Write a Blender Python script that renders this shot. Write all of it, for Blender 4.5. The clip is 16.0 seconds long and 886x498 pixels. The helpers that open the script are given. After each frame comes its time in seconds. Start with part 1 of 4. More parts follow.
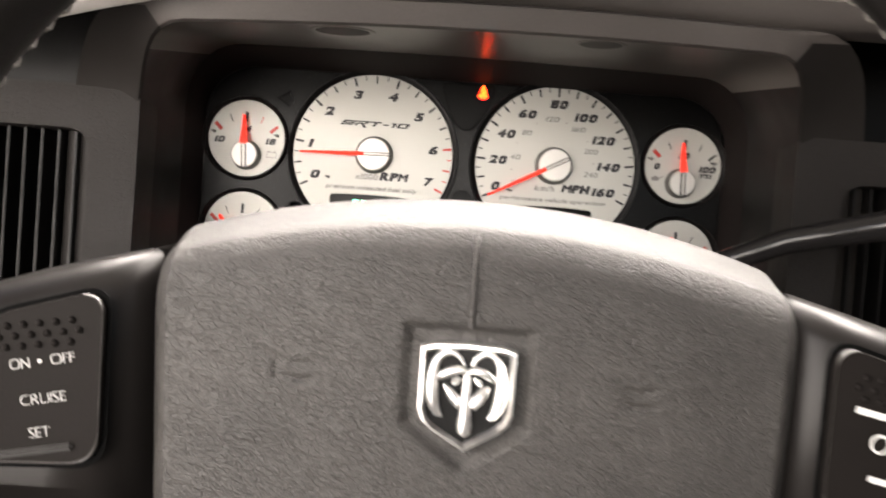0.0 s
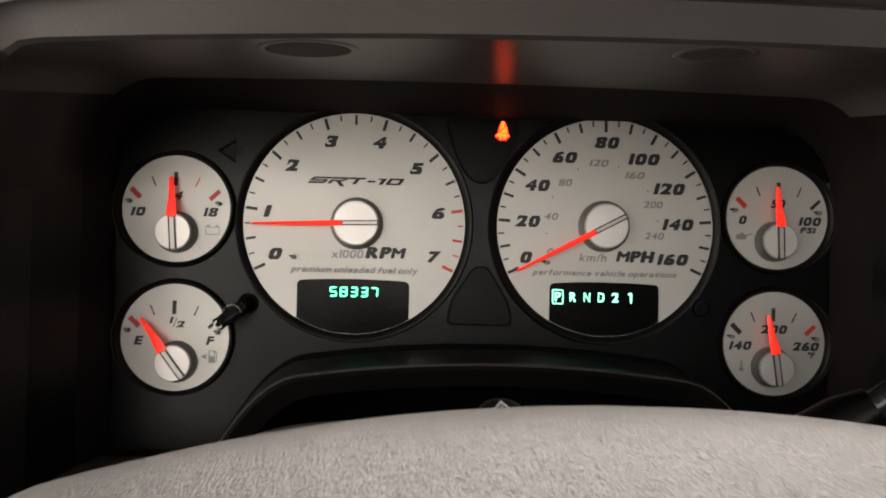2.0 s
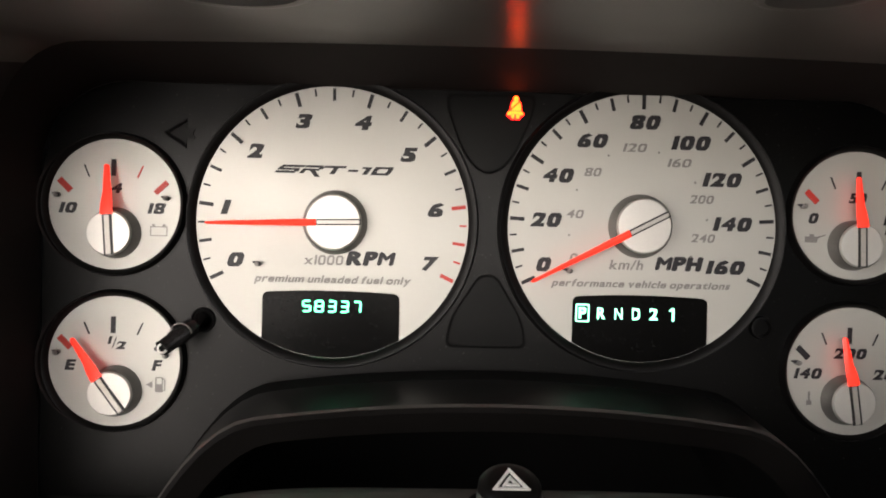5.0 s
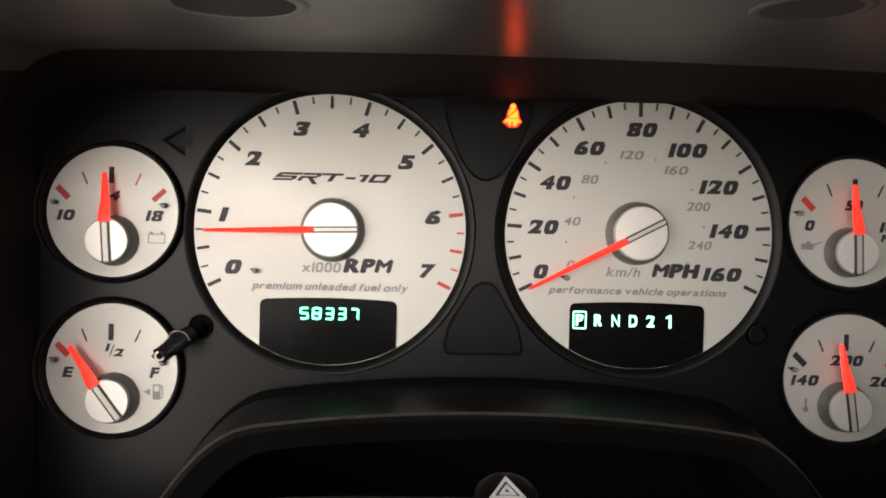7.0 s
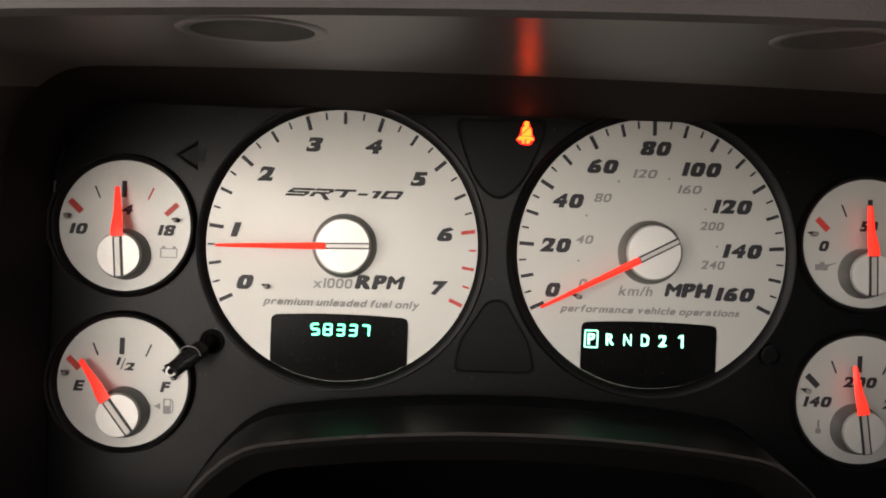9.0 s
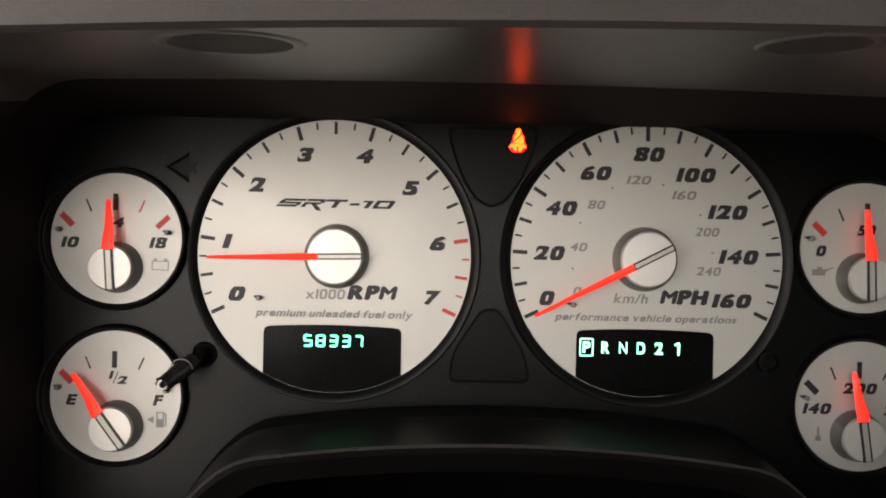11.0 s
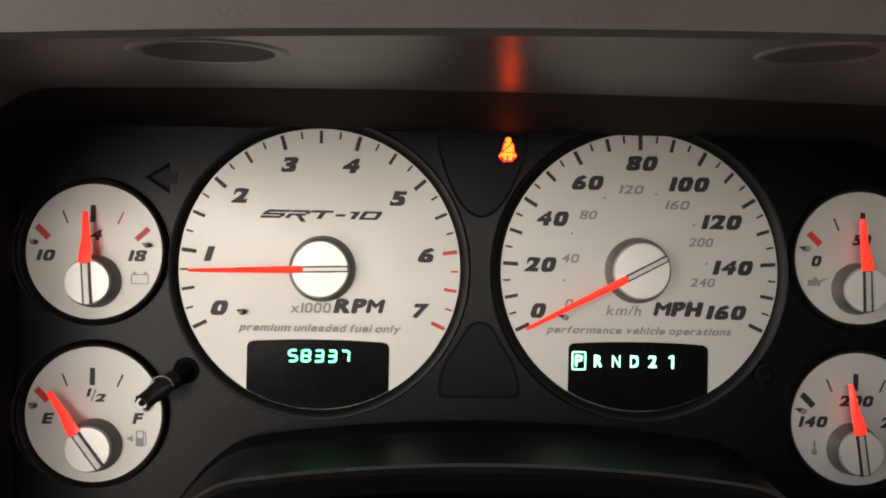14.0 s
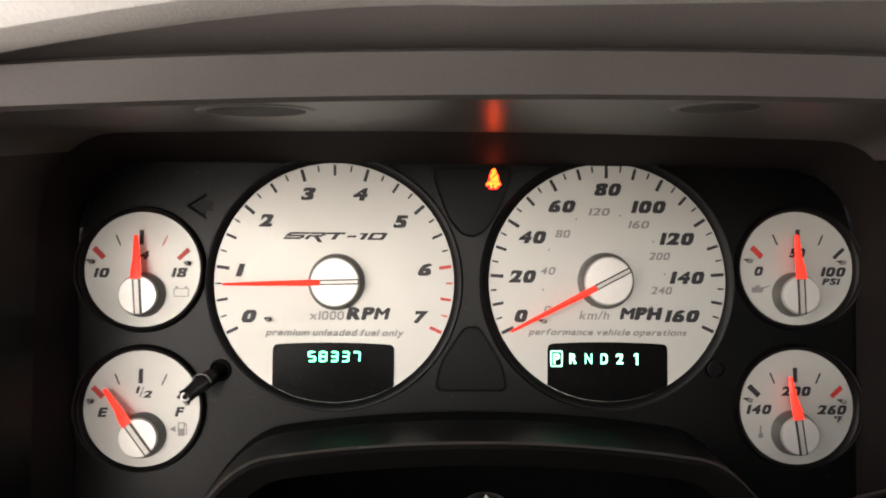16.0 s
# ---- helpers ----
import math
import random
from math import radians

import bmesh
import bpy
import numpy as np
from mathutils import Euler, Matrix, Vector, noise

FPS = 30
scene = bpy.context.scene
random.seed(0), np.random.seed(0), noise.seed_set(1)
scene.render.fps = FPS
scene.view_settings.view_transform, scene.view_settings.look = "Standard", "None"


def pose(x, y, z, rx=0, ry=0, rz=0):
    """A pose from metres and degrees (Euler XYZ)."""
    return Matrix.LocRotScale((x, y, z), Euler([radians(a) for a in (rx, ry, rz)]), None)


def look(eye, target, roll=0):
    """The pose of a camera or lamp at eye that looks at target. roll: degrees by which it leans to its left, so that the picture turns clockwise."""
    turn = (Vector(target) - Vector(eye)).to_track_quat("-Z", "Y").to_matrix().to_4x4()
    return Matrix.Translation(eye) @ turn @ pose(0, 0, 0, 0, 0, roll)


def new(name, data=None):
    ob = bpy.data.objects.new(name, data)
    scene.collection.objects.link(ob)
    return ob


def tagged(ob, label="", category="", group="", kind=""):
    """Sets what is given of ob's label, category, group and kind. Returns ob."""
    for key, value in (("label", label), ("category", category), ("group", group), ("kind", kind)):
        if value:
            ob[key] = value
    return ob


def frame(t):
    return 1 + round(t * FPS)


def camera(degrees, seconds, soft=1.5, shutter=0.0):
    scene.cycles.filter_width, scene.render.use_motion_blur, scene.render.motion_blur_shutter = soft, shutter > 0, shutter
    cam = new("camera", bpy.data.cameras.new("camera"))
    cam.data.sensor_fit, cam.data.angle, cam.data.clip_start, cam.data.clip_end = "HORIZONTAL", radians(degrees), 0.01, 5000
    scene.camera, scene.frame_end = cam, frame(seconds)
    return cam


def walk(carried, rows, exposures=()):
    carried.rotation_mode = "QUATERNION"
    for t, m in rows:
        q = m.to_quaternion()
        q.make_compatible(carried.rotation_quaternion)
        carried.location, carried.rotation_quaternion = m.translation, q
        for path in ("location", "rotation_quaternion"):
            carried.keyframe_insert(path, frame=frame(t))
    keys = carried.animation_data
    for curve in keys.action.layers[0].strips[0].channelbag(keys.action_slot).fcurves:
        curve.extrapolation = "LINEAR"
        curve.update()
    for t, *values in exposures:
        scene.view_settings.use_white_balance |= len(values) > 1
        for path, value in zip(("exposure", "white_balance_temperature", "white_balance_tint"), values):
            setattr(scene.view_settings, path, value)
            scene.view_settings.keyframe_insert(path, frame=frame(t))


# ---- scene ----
cam = camera(60.0, 16.0, soft=1.9, shutter=0.5)
# seconds, eye in metres, then yaw, pitch and roll in degrees
ROWS = [
    (0, -0.0107, -0.5559, 0.8484, -0.08, -1.33, 4.21),
    (0.3, -0.0298, -0.5381, 0.8573, 0.54, -1.37, 4.71),
    (0.5, -0.0429, -0.5266, 0.8600, 0.44, -1.44, 5.18),
    (0.8, -0.0521, -0.5133, 0.8635, 1.72, -1.98, 5.48),
    (1, -0.0490, -0.4936, 0.8650, 1.43, -1.77, 5.67),
    (1.5, -0.0366, -0.4448, 0.8751, -1.02, -1.51, 2.52),
    (2, -0.0367, -0.4007, 0.8814, -2.49, 0.85, 1.28),
    (2.5, -0.0324, -0.3781, 0.8838, -2.21, 0.12, 0.95),
    (3, -0.0310, -0.3625, 0.8857, -1.06, 0.29, 1.12),
    (3.5, -0.0293, -0.3490, 0.8897, -0.38, -1.19, 1.32),
    (4, -0.0285, -0.3290, 0.8898, -0.58, -1.29, 1.28),
    (4.5, -0.0261, -0.3259, 0.8928, -1.15, -1.05, 1.43),
    (7, -0.0250, -0.3266, 0.8960, -1.31, -0.60, 1.39),
    (7.5, -0.0265, -0.3229, 0.8951, -0.05, -0.38, 0.35),
    (8, -0.0276, -0.3238, 0.8929, -0.15, -0.17, 1.25),
    (8.5, -0.0291, -0.3247, 0.8974, -0.72, -0.39, 2.44),
    (9, -0.0278, -0.3257, 0.9026, -0.88, -0.51, 1.96),
    (9.5, -0.0251, -0.3234, 0.9021, -0.66, -0.10, 1.69),
    (12, -0.0216, -0.3234, 0.9060, -0.33, -0.20, 1.22),
    (12.5, -0.0239, -0.3203, 0.9058, -0.22, 0.05, 1.31),
    (13, -0.0230, -0.3169, 0.9068, -0.58, -0.03, 1.34),
    (13.5, -0.0232, -0.3165, 0.9055, -1.06, 0.33, 1.30),
    (14, -0.0224, -0.3153, 0.9077, -1.30, 0.17, 1.06),
    (14.5, -0.0225, -0.3166, 0.9058, -1.48, 0.59, 0.97),
    (15, -0.0196, -0.3224, 0.9062, -0.97, 0.33, 0.82),
    (15.5, -0.0178, -0.3416, 0.9078, -0.98, 0.48, 0.59),
    (16, -0.0205, -0.3700, 0.9029, -1.09, 2.02, 0.46),
]
EXPOSURES = [(0.0, 1.22), (0.5, 1.05), (1.0, 0.86), (1.5, 0.76), (2.0, 0.32), (2.5, 0.15), (3.0, 0.80), (3.5, 1.05), (4.5, 1.05), (7.0, 0.95), (9.0, 0.75), (12.5, 0.70), (14.5, 0.75), (15.5, 0.50), (16.0, 1.12)]
walk(cam, [(t, pose(x, y, z, 90 + pitch, 0, yaw) @ pose(0, 0, 0, 0, 0, roll)) for t, x, y, z, yaw, pitch, roll in ROWS], EXPOSURES)

# ---- daylight: an overcast sky through the cab's windows ----
world = bpy.data.worlds.new("sky")
scene.world = world
world.use_nodes = True
wn = world.node_tree.nodes
sky = wn.new("ShaderNodeTexSky")
sky.sky_type, sky.sun_disc = "NISHITA", False
sky.sun_elevation, sky.sun_rotation = radians(50), radians(215)
world.node_tree.links.new(sky.outputs[0], wn["Background"].inputs[0])
wn["Background"].inputs[1].default_value = 0.05


def window_light(name, at, target, wide, high, watts, colour=(1.0, 0.905, 0.832)):
    lamp = bpy.data.lights.new(name, "AREA")
    lamp.shape, lamp.size, lamp.size_y, lamp.energy, lamp.color = "RECTANGLE", wide, high, watts, colour
    ob = new(name, lamp)
    ob.matrix_world = look(at, target)
    return tagged(ob, kind="structure")


window_light("light_open_door", (-0.515, -0.82, 0.87), (0.06, -0.36, 0.93), 0.70, 0.62, 6.6)
window_light("light_windscreen", (0.1, 0.10, 1.42), (0.0, -0.42, 0.80), 1.3, 0.5, 38.0)
window_light("light_rear_window", (-0.08, -1.56, 1.04), (0.0, 0.0, 0.94), 0.60, 0.36, 4.3)
window_light("light_right_window", (1.17, -0.58, 1.25), (0.05, -0.33, 0.85), 0.85, 0.42, 0.7)


# ---- materials ----
def material(name, colour, rough=0.5, metal=0.0, grain=0.0, grain_scale=900.0, var=0.12, leather=0.0, leather_scale=330.0, warp_by=0.0022, squash=1.0, crack=0.15, worn_top=0.0, emit=0.0, spec=0.5, rough_var=0.08, dust=0.0, broken=0.0, speckle=0.0):
    """A painted, moulded or leathery surface: two scales of colour variation, fine relief and uneven gloss."""
    m = bpy.data.materials.new(name)
    m.use_nodes = True
    n, l = m.node_tree.nodes, m.node_tree.links
    b = n["Principled BSDF"]
    b.inputs["Metallic"].default_value = metal
    b.inputs["Specular IOR Level"].default_value = spec
    co = n.new("ShaderNodeTexCoord")
    big, fine = n.new("ShaderNodeTexNoise"), n.new("ShaderNodeTexNoise")
    big.inputs["Scale"].default_value, big.inputs["Detail"].default_value = 22.0, 4.0
    fine.inputs["Scale"].default_value, fine.inputs["Detail"].default_value = grain_scale, 2.0
    for x in (big, fine):
        l.new(co.outputs["Object"], x.inputs["Vector"])
    add = n.new("ShaderNodeMath")
    add.operation = "ADD"
    l.new(big.outputs["Fac"], add.inputs[0])
    l.new(fine.outputs["Fac"], add.inputs[1])
    span = n.new("ShaderNodeMapRange")
    span.inputs["From Min"].default_value, span.inputs["From Max"].default_value = 0.6, 1.4
    span.inputs["To Min"].default_value, span.inputs["To Max"].default_value = 1 - var, 1 + var
    l.new(add.outputs[0], span.inputs["Value"])
    mix = n.new("ShaderNodeVectorMath")
    mix.operation = "SCALE"
    mix.inputs[0].default_value = colour
    l.new(span.outputs[0], mix.inputs["Scale"])
    if speckle:
        pores, tone, toned = n.new("ShaderNodeTexNoise"), n.new("ShaderNodeMapRange"), n.new("ShaderNodeVectorMath")
        pores.inputs["Scale"].default_value, pores.inputs["Detail"].default_value = 2600.0, 1.0
        tone.inputs["From Min"].default_value, tone.inputs["From Max"].default_value = 0.36, 0.64
        tone.inputs["To Min"].default_value, tone.inputs["To Max"].default_value = 1 - speckle, 1 + speckle
        toned.operation = "SCALE"
        l.new(co.outputs["Object"], pores.inputs["Vector"])
        l.new(pores.outputs["Fac"], tone.inputs["Value"])
        l.new(mix.outputs[0], toned.inputs[0])
        l.new(tone.outputs[0], toned.inputs["Scale"])
        mix = toned
    if dust:
        speck = n.new("ShaderNodeTexNoise")
        speck.inputs["Scale"].default_value, speck.inputs["Detail"].default_value = 760.0, 3.0
        l.new(co.outputs["Object"], speck.inputs["Vector"])
        few = n.new("ShaderNodeMapRange")
        few.inputs["From Min"].default_value, few.inputs["From Max"].default_value, few.inputs["To Max"].default_value = 0.67, 0.80, dust
        l.new(speck.outputs["Fac"], few.inputs["Value"])
        lit = n.new("ShaderNodeVectorMath")
        l.new(mix.outputs[0], lit.inputs[0])
        l.new(few.outputs[0], lit.inputs[1])
        mix = lit
    l.new(mix.outputs[0], b.inputs["Base Color"])
    gloss = n.new("ShaderNodeMapRange")
    gloss.inputs["From Min"].default_value, gloss.inputs["From Max"].default_value = 0.3, 0.7
    gloss.inputs["To Min"].default_value, gloss.inputs["To Max"].default_value = max(0.02, rough - rough_var), min(1, rough + rough_var)
    l.new(big.outputs["Fac"], gloss.inputs["Value"])
    l.new(gloss.outputs[0], b.inputs["Roughness"])
    height = None
    if leather:
        warp = n.new("ShaderNodeTexNoise")
        warp.inputs["Scale"].default_value, warp.inputs["Detail"].default_value = 120.0, 2.0
        l.new(co.outputs["Object"], warp.inputs["Vector"])
        push = n.new("ShaderNodeVectorMath")
        push.operation = "MULTIPLY_ADD"
        push.inputs[1].default_value = (warp_by, warp_by, warp_by * 0.6)
        l.new(warp.outputs["Color"], push.inputs[0])
        l.new(co.outputs["Object"], push.inputs[2])
        cell = n.new("ShaderNodeTexVoronoi")
        cell.feature = "DISTANCE_TO_EDGE"
        cell.inputs["Scale"].default_value = leather_scale
        wide = n.new("ShaderNodeVectorMath")
        wide.operation = "MULTIPLY"
        wide.inputs[1].default_value = (1 / squash, 1.0, 1.0)
        l.new(push.outputs[0], wide.inputs[0])
        l.new(wide.outputs[0], cell.inputs["Vector"])
        dome = n.new("ShaderNodeMapRange")
        dome.inputs["From Max"].default_value = crack
        dome.interpolation_type = "SMOOTHSTEP"
        l.new(cell.outputs["Distance"], dome.inputs["Value"])
        skin = dome
        if broken:
            # the creases run out here and there
            gap, lift = n.new("ShaderNodeTexNoise"), n.new("ShaderNodeMapRange")
            gap.inputs["Scale"].default_value, gap.inputs["Detail"].default_value = 330.0, 3.0
            lift.inputs["From Min"].default_value, lift.inputs["From Max"].default_value = 0.60 - 0.2 * broken, 0.72 - 0.2 * broken
            l.new(wide.outputs[0], gap.inputs["Vector"])
            l.new(gap.outputs["Fac"], lift.inputs["Value"])
            skin = n.new("ShaderNodeMath")
            skin.operation = "MAXIMUM"
            l.new(dome.outputs[0], skin.inputs[0])
            l.new(lift.outputs[0], skin.inputs[1])
        bump = n.new("ShaderNodeBump")
        bump.inputs["Strength"].default_value, bump.inputs["Distance"].default_value = leather, 0.0009
        l.new(skin.outputs[0], bump.inputs["Height"])
        if worn_top:
            # the grain is stretched smooth where the skin bends over the crown
            geo, split, fade = n.new("ShaderNodeNewGeometry"), n.new("ShaderNodeSeparateXYZ"), n.new("ShaderNodeMapRange")
            l.new(geo.outputs["True Normal"], split.inputs[0])
            fade.inputs["From Min"].default_value, fade.inputs["From Max"].default_value = 0.25, 0.8
            fade.inputs["To Min"].default_value, fade.inputs["To Max"].default_value = leather, leather * (1 - worn_top)
            l.new(split.outputs["Z"], fade.inputs["Value"])
            l.new(fade.outputs[0], bump.inputs["Strength"])
        height = bump
    if grain:
        bump = n.new("ShaderNodeBump")
        bump.inputs["Strength"].default_value, bump.inputs["Distance"].default_value = grain, 0.0006
        l.new(fine.outputs["Fac"], bump.inputs["Height"])
        if height:
            l.new(height.outputs[0], bump.inputs["Normal"])
        height = bump
    if height:
        l.new(height.outputs[0], b.inputs["Normal"])
    if emit:
        b.inputs["Emission Color"].default_value = (*colour, 1)
        b.inputs["Emission Strength"].default_value = emit
    return m


M_PAD = material("grained_pad_vinyl", (0.046, 0.043, 0.040), 0.43, leather=0.5, leather_scale=660, worn_top=0.60, squash=1.9, warp_by=0.0032, crack=0.13, broken=0.42, grain=0.7, grain_scale=2100, var=0.5, speckle=0.6, rough_var=0.03)
M_RIM = material("black_rim_leather", (0.009, 0.0080, 0.0074), 0.46, spec=0.22, leather=0.10, leather_scale=700, var=0.15)
M_THREAD = material("grey_thread", (0.14, 0.131, 0.118), 0.7, var=0.2)
M_SPOKE = material("satin_dark_plastic", (0.0115, 0.0101, 0.0094), 0.36, spec=0.22, grain=0.05, var=0.08, rough_var=0.03)
M_BUTTON = material("charcoal_button", (0.0115, 0.0099, 0.0091), 0.55, spec=0.06, grain=0.10, rough_var=0.03)
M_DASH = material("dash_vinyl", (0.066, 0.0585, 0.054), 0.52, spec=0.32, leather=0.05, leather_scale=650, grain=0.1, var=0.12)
M_PANEL = material("side_panel_vinyl", (0.018, 0.0161, 0.0149), 0.5, spec=0.14, leather=0.3, leather_scale=520, broken=0.4, grain=0.25, var=0.12)
# darker copy of the lip's vinyl, with shade put into the colour
M_CHEEK = material("shaded_lip_vinyl", (0.019, 0.0169, 0.0157), 0.55, spec=0.2, grain=0.12, var=0.12)
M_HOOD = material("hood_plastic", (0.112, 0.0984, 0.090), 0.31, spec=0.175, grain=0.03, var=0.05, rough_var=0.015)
M_MASK = material("black_mask_plastic", (0.0010, 0.00095, 0.00095), 0.35, spec=0.18, rough_var=0.03, dust=0.08, grain=0.09, grain_scale=1600, var=0.2)
# near-black colour that carries the shade of the hood's unlit sides
M_HOODSHADE = material("shaded_side_plastic", (0.0045, 0.0041, 0.0040), 0.5, spec=0.16, grain=0.12, grain_scale=1600, var=0.2)
M_ARCH = material("arch_plastic", (0.0055, 0.0050, 0.0048), 0.5, spec=0.11, grain=0.12, grain_scale=1600, var=0.2)
M_SLAT = material("vent_slat_plastic", (0.0060, 0.0055, 0.0054), 0.42, spec=0.22, grain=0.1, grain_scale=1600, var=0.2)
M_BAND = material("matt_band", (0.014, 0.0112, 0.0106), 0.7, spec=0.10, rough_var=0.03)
M_RING = material("black_ring_gloss", (0.0030, 0.0028, 0.0028), 0.45, spec=0.2, var=0.15)
M_GLOSSBLACK = material("smoked_window", (0.003, 0.003, 0.003), 0.18, spec=0.12, dust=0.015, var=0.1, rough_var=0.03)
M_FIELD = material("telltale_glass", (0.002, 0.002, 0.002), 0.38, spec=0.12, var=0.1)
# recess shade as colour: dark for the left disc, faint for the right
M_RECESS = material("shaded_recess_brown", (0.013, 0.0112, 0.0102), 0.6, spec=0.15, var=0.3)
M_FAINT = material("faint_recess", (0.050, 0.044, 0.040), 0.5, spec=0.2, var=0.3)
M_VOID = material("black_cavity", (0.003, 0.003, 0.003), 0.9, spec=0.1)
M_DIAL = material("silver_dial_paint", (0.52, 0.514, 0.476), 0.54, metal=0.52, grain=0.03, grain_scale=2500, var=0.05)
M_INK = material("black_ink", (0.012, 0.011, 0.014), 0.55, var=0.2)
M_GREYINK = material("grey_ink", (0.215, 0.205, 0.195), 0.55, var=0.15)
M_REDINK = material("red_ink", (0.48, 0.035, 0.025), 0.5, var=0.12)
M_NEEDLE = material("lit_needle_red", (0.95, 0.035, 0.018), 0.4, emit=0.5, var=0.05)
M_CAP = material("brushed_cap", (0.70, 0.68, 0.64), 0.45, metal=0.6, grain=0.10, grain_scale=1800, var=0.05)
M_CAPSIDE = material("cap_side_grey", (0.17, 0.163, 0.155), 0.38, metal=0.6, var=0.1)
M_SLOT = material("slot_black", (0.015, 0.014, 0.014), 0.4)
M_SLOTLIGHT = material("slot_light_bar", (0.52, 0.50, 0.46), 0.4, metal=0.4)
M_VFD = material("green_display", (0.14, 1.0, 0.52), 0.5, emit=2.6, var=0.02)
M_VFDW = material("white_green_display", (0.30, 1.0, 0.66), 0.5, emit=2.0, var=0.02)
M_AMBER = material("amber_telltale", (1.0, 0.090, 0.006), 0.5, emit=4.2, var=0.02)
# red emission that imitates the glow round the amber symbol
M_LAMPGLOW = material("red_lamp_glow", (1.0, 0.004, 0.006), 0.5, emit=3.4, var=0.02)
M_FILM = material("pale_patch_film", (0.44, 0.43, 0.38), 0.35, metal=0.25, grain=0.3, grain_scale=420, var=0.35)
M_CHROME = material("chrome", (0.95, 0.94, 0.92), 0.37, metal=1.0, var=0.04, rough_var=0.04)
M_BADGEBLACK = material("badge_black", (0.012, 0.012, 0.012), 0.2)
M_WHITE = material("white_marking", (0.80, 0.79, 0.76), 0.5, var=0.06)
M_GREYWHITE = material("worn_white_print", (0.42, 0.415, 0.40), 0.55, var=0.2)
M_SHELF = material("gloss_shelf_plastic", (0.0045, 0.0042, 0.0041), 0.38, spec=0.20, grain=0.05, var=0.15, rough_var=0.03, dust=0.08)
M_COLUMN = material("column_plastic", (0.044, 0.040, 0.0375), 0.5, grain=0.15, var=0.12)
M_LEVER = material("lever_gloss", (0.014, 0.013, 0.013), 0.2)
# dash vinyl made pale: the sky's highlight is in the colour
M_BROW = material("daylit_brow_vinyl", (0.35, 0.334, 0.314), 0.45, leather=0.12, leather_scale=620, grain=0.2, var=0.10)
# lighter than the plastic around it, to draw highlights along edges
M_EDGE = material("satin_edge_highlight", (0.050, 0.0465, 0.0435), 0.32, spec=0.6, grain=0.05)
# lighter than the switch panel, to imitate the highlight on its rounded edge
M_BEAD = material("panel_rim_highlight", (0.040, 0.037, 0.034), 0.4)
M_CLOTH = material("headliner_cloth", (0.22, 0.21, 0.195), 0.9, grain=0.3, grain_scale=500)
M_TRIM = material("cab_trim", (0.06, 0.056, 0.052), 0.7, grain=0.2)
M_CARPET = material("carpet", (0.05, 0.047, 0.044), 0.95, grain=0.6, grain_scale=350)



# ---- building helpers ----
def world_of(ob):
    m = ob.matrix_basis.copy()
    while ob.parent:
        ob = ob.parent
        m = ob.matrix_basis @ m
    return m


def thing(name, at, label, category, group="", kind=""):
    ob = new(name)
    ob.empty_display_size = 0.02
    ob.matrix_basis = Matrix.Translation(at)
    return tagged(ob, label, category, group, kind)


def mesh_of(name, bm, mat, smooth=True):
    bmesh.ops.recalc_face_normals(bm, faces=bm.faces)
    me = bpy.data.meshes.new(name)
    bm.to_mesh(me)
    bm.free()
    me.materials.append(mat)
    if smooth:
        me.shade_smooth()
        me.set_sharp_from_angle(angle=radians(38))
    return me


def part(name, shape, mat, parent, label="", at=None, smooth=True):
    """One mesh object under a thing or a part; shape is a bmesh in world metres, or a mesh with its pose."""
    me = shape if isinstance(shape, bpy.types.Mesh) else mesh_of(name, shape, mat, smooth)
    ob = new(name, me)
    at = at or Matrix.Identity(4)
    if parent:
        ob.parent = parent
        ob.matrix_basis = world_of(parent).inverted() @ at
    else:
        ob.matrix_basis = at
    return tagged(ob, label)


def lathe(profile, at, n=64, start=0.0, sweep=360.0):
    """A ring or cap turned about the y axis through at=(x, z): profile is (radius, y) from inside out."""
    bm = bmesh.new()
    whole = sweep >= 360
    cols = []
    for i in range(n if whole else n + 1):
        a = radians(start + sweep * i / n)
        cols.append([bm.verts.new((at[0] + r * math.cos(a), y, at[1] + r * math.sin(a))) for r, y in profile])
    for i in range(n):
        a, b = cols[i], cols[(i + 1) % len(cols)]
        for j in range(len(profile) - 1):
            bm.faces.new((a[j], a[j + 1], b[j + 1], b[j]))
    bmesh.ops.remove_doubles(bm, verts=bm.verts, dist=1e-6)
    return bm


def prism(outline, y0, y1, bevel=0.0):
    """A plate in the xz plane from y0 (front) to y1 (back)."""
    bm = bmesh.new()
    front = [bm.verts.new((x, y0, z)) for x, z in outline]
    back = [bm.verts.new((x, y1, z)) for x, z in outline]
    top = bm.faces.new(front)
    bm.faces.new(back[::-1])
    for i in range(len(front)):
        j = (i + 1) % len(front)
        bm.faces.new((front[i], back[i], back[j], front[j]))
    if bevel:
        bmesh.ops.bevel(bm, geom=list(top.edges), offset=bevel, segments=2, affect="EDGES")
    return bm


def rounded(points, radius, steps=5):
    """An outline with its corners rounded."""
    out = []
    n = len(points)
    for i in range(n):
        p, a, b = Vector(points[i]), Vector(points[i - 1]), Vector(points[(i + 1) % n])
        r = min(radius, (a - p).length * 0.49, (b - p).length * 0.49)
        s, e = p + (a - p).normalized() * r, p + (b - p).normalized() * r
        for k in range(steps + 1):
            u = k / steps
            out.append(tuple((1 - u) ** 2 * s + 2 * u * (1 - u) * p + u * u * e))
    return out


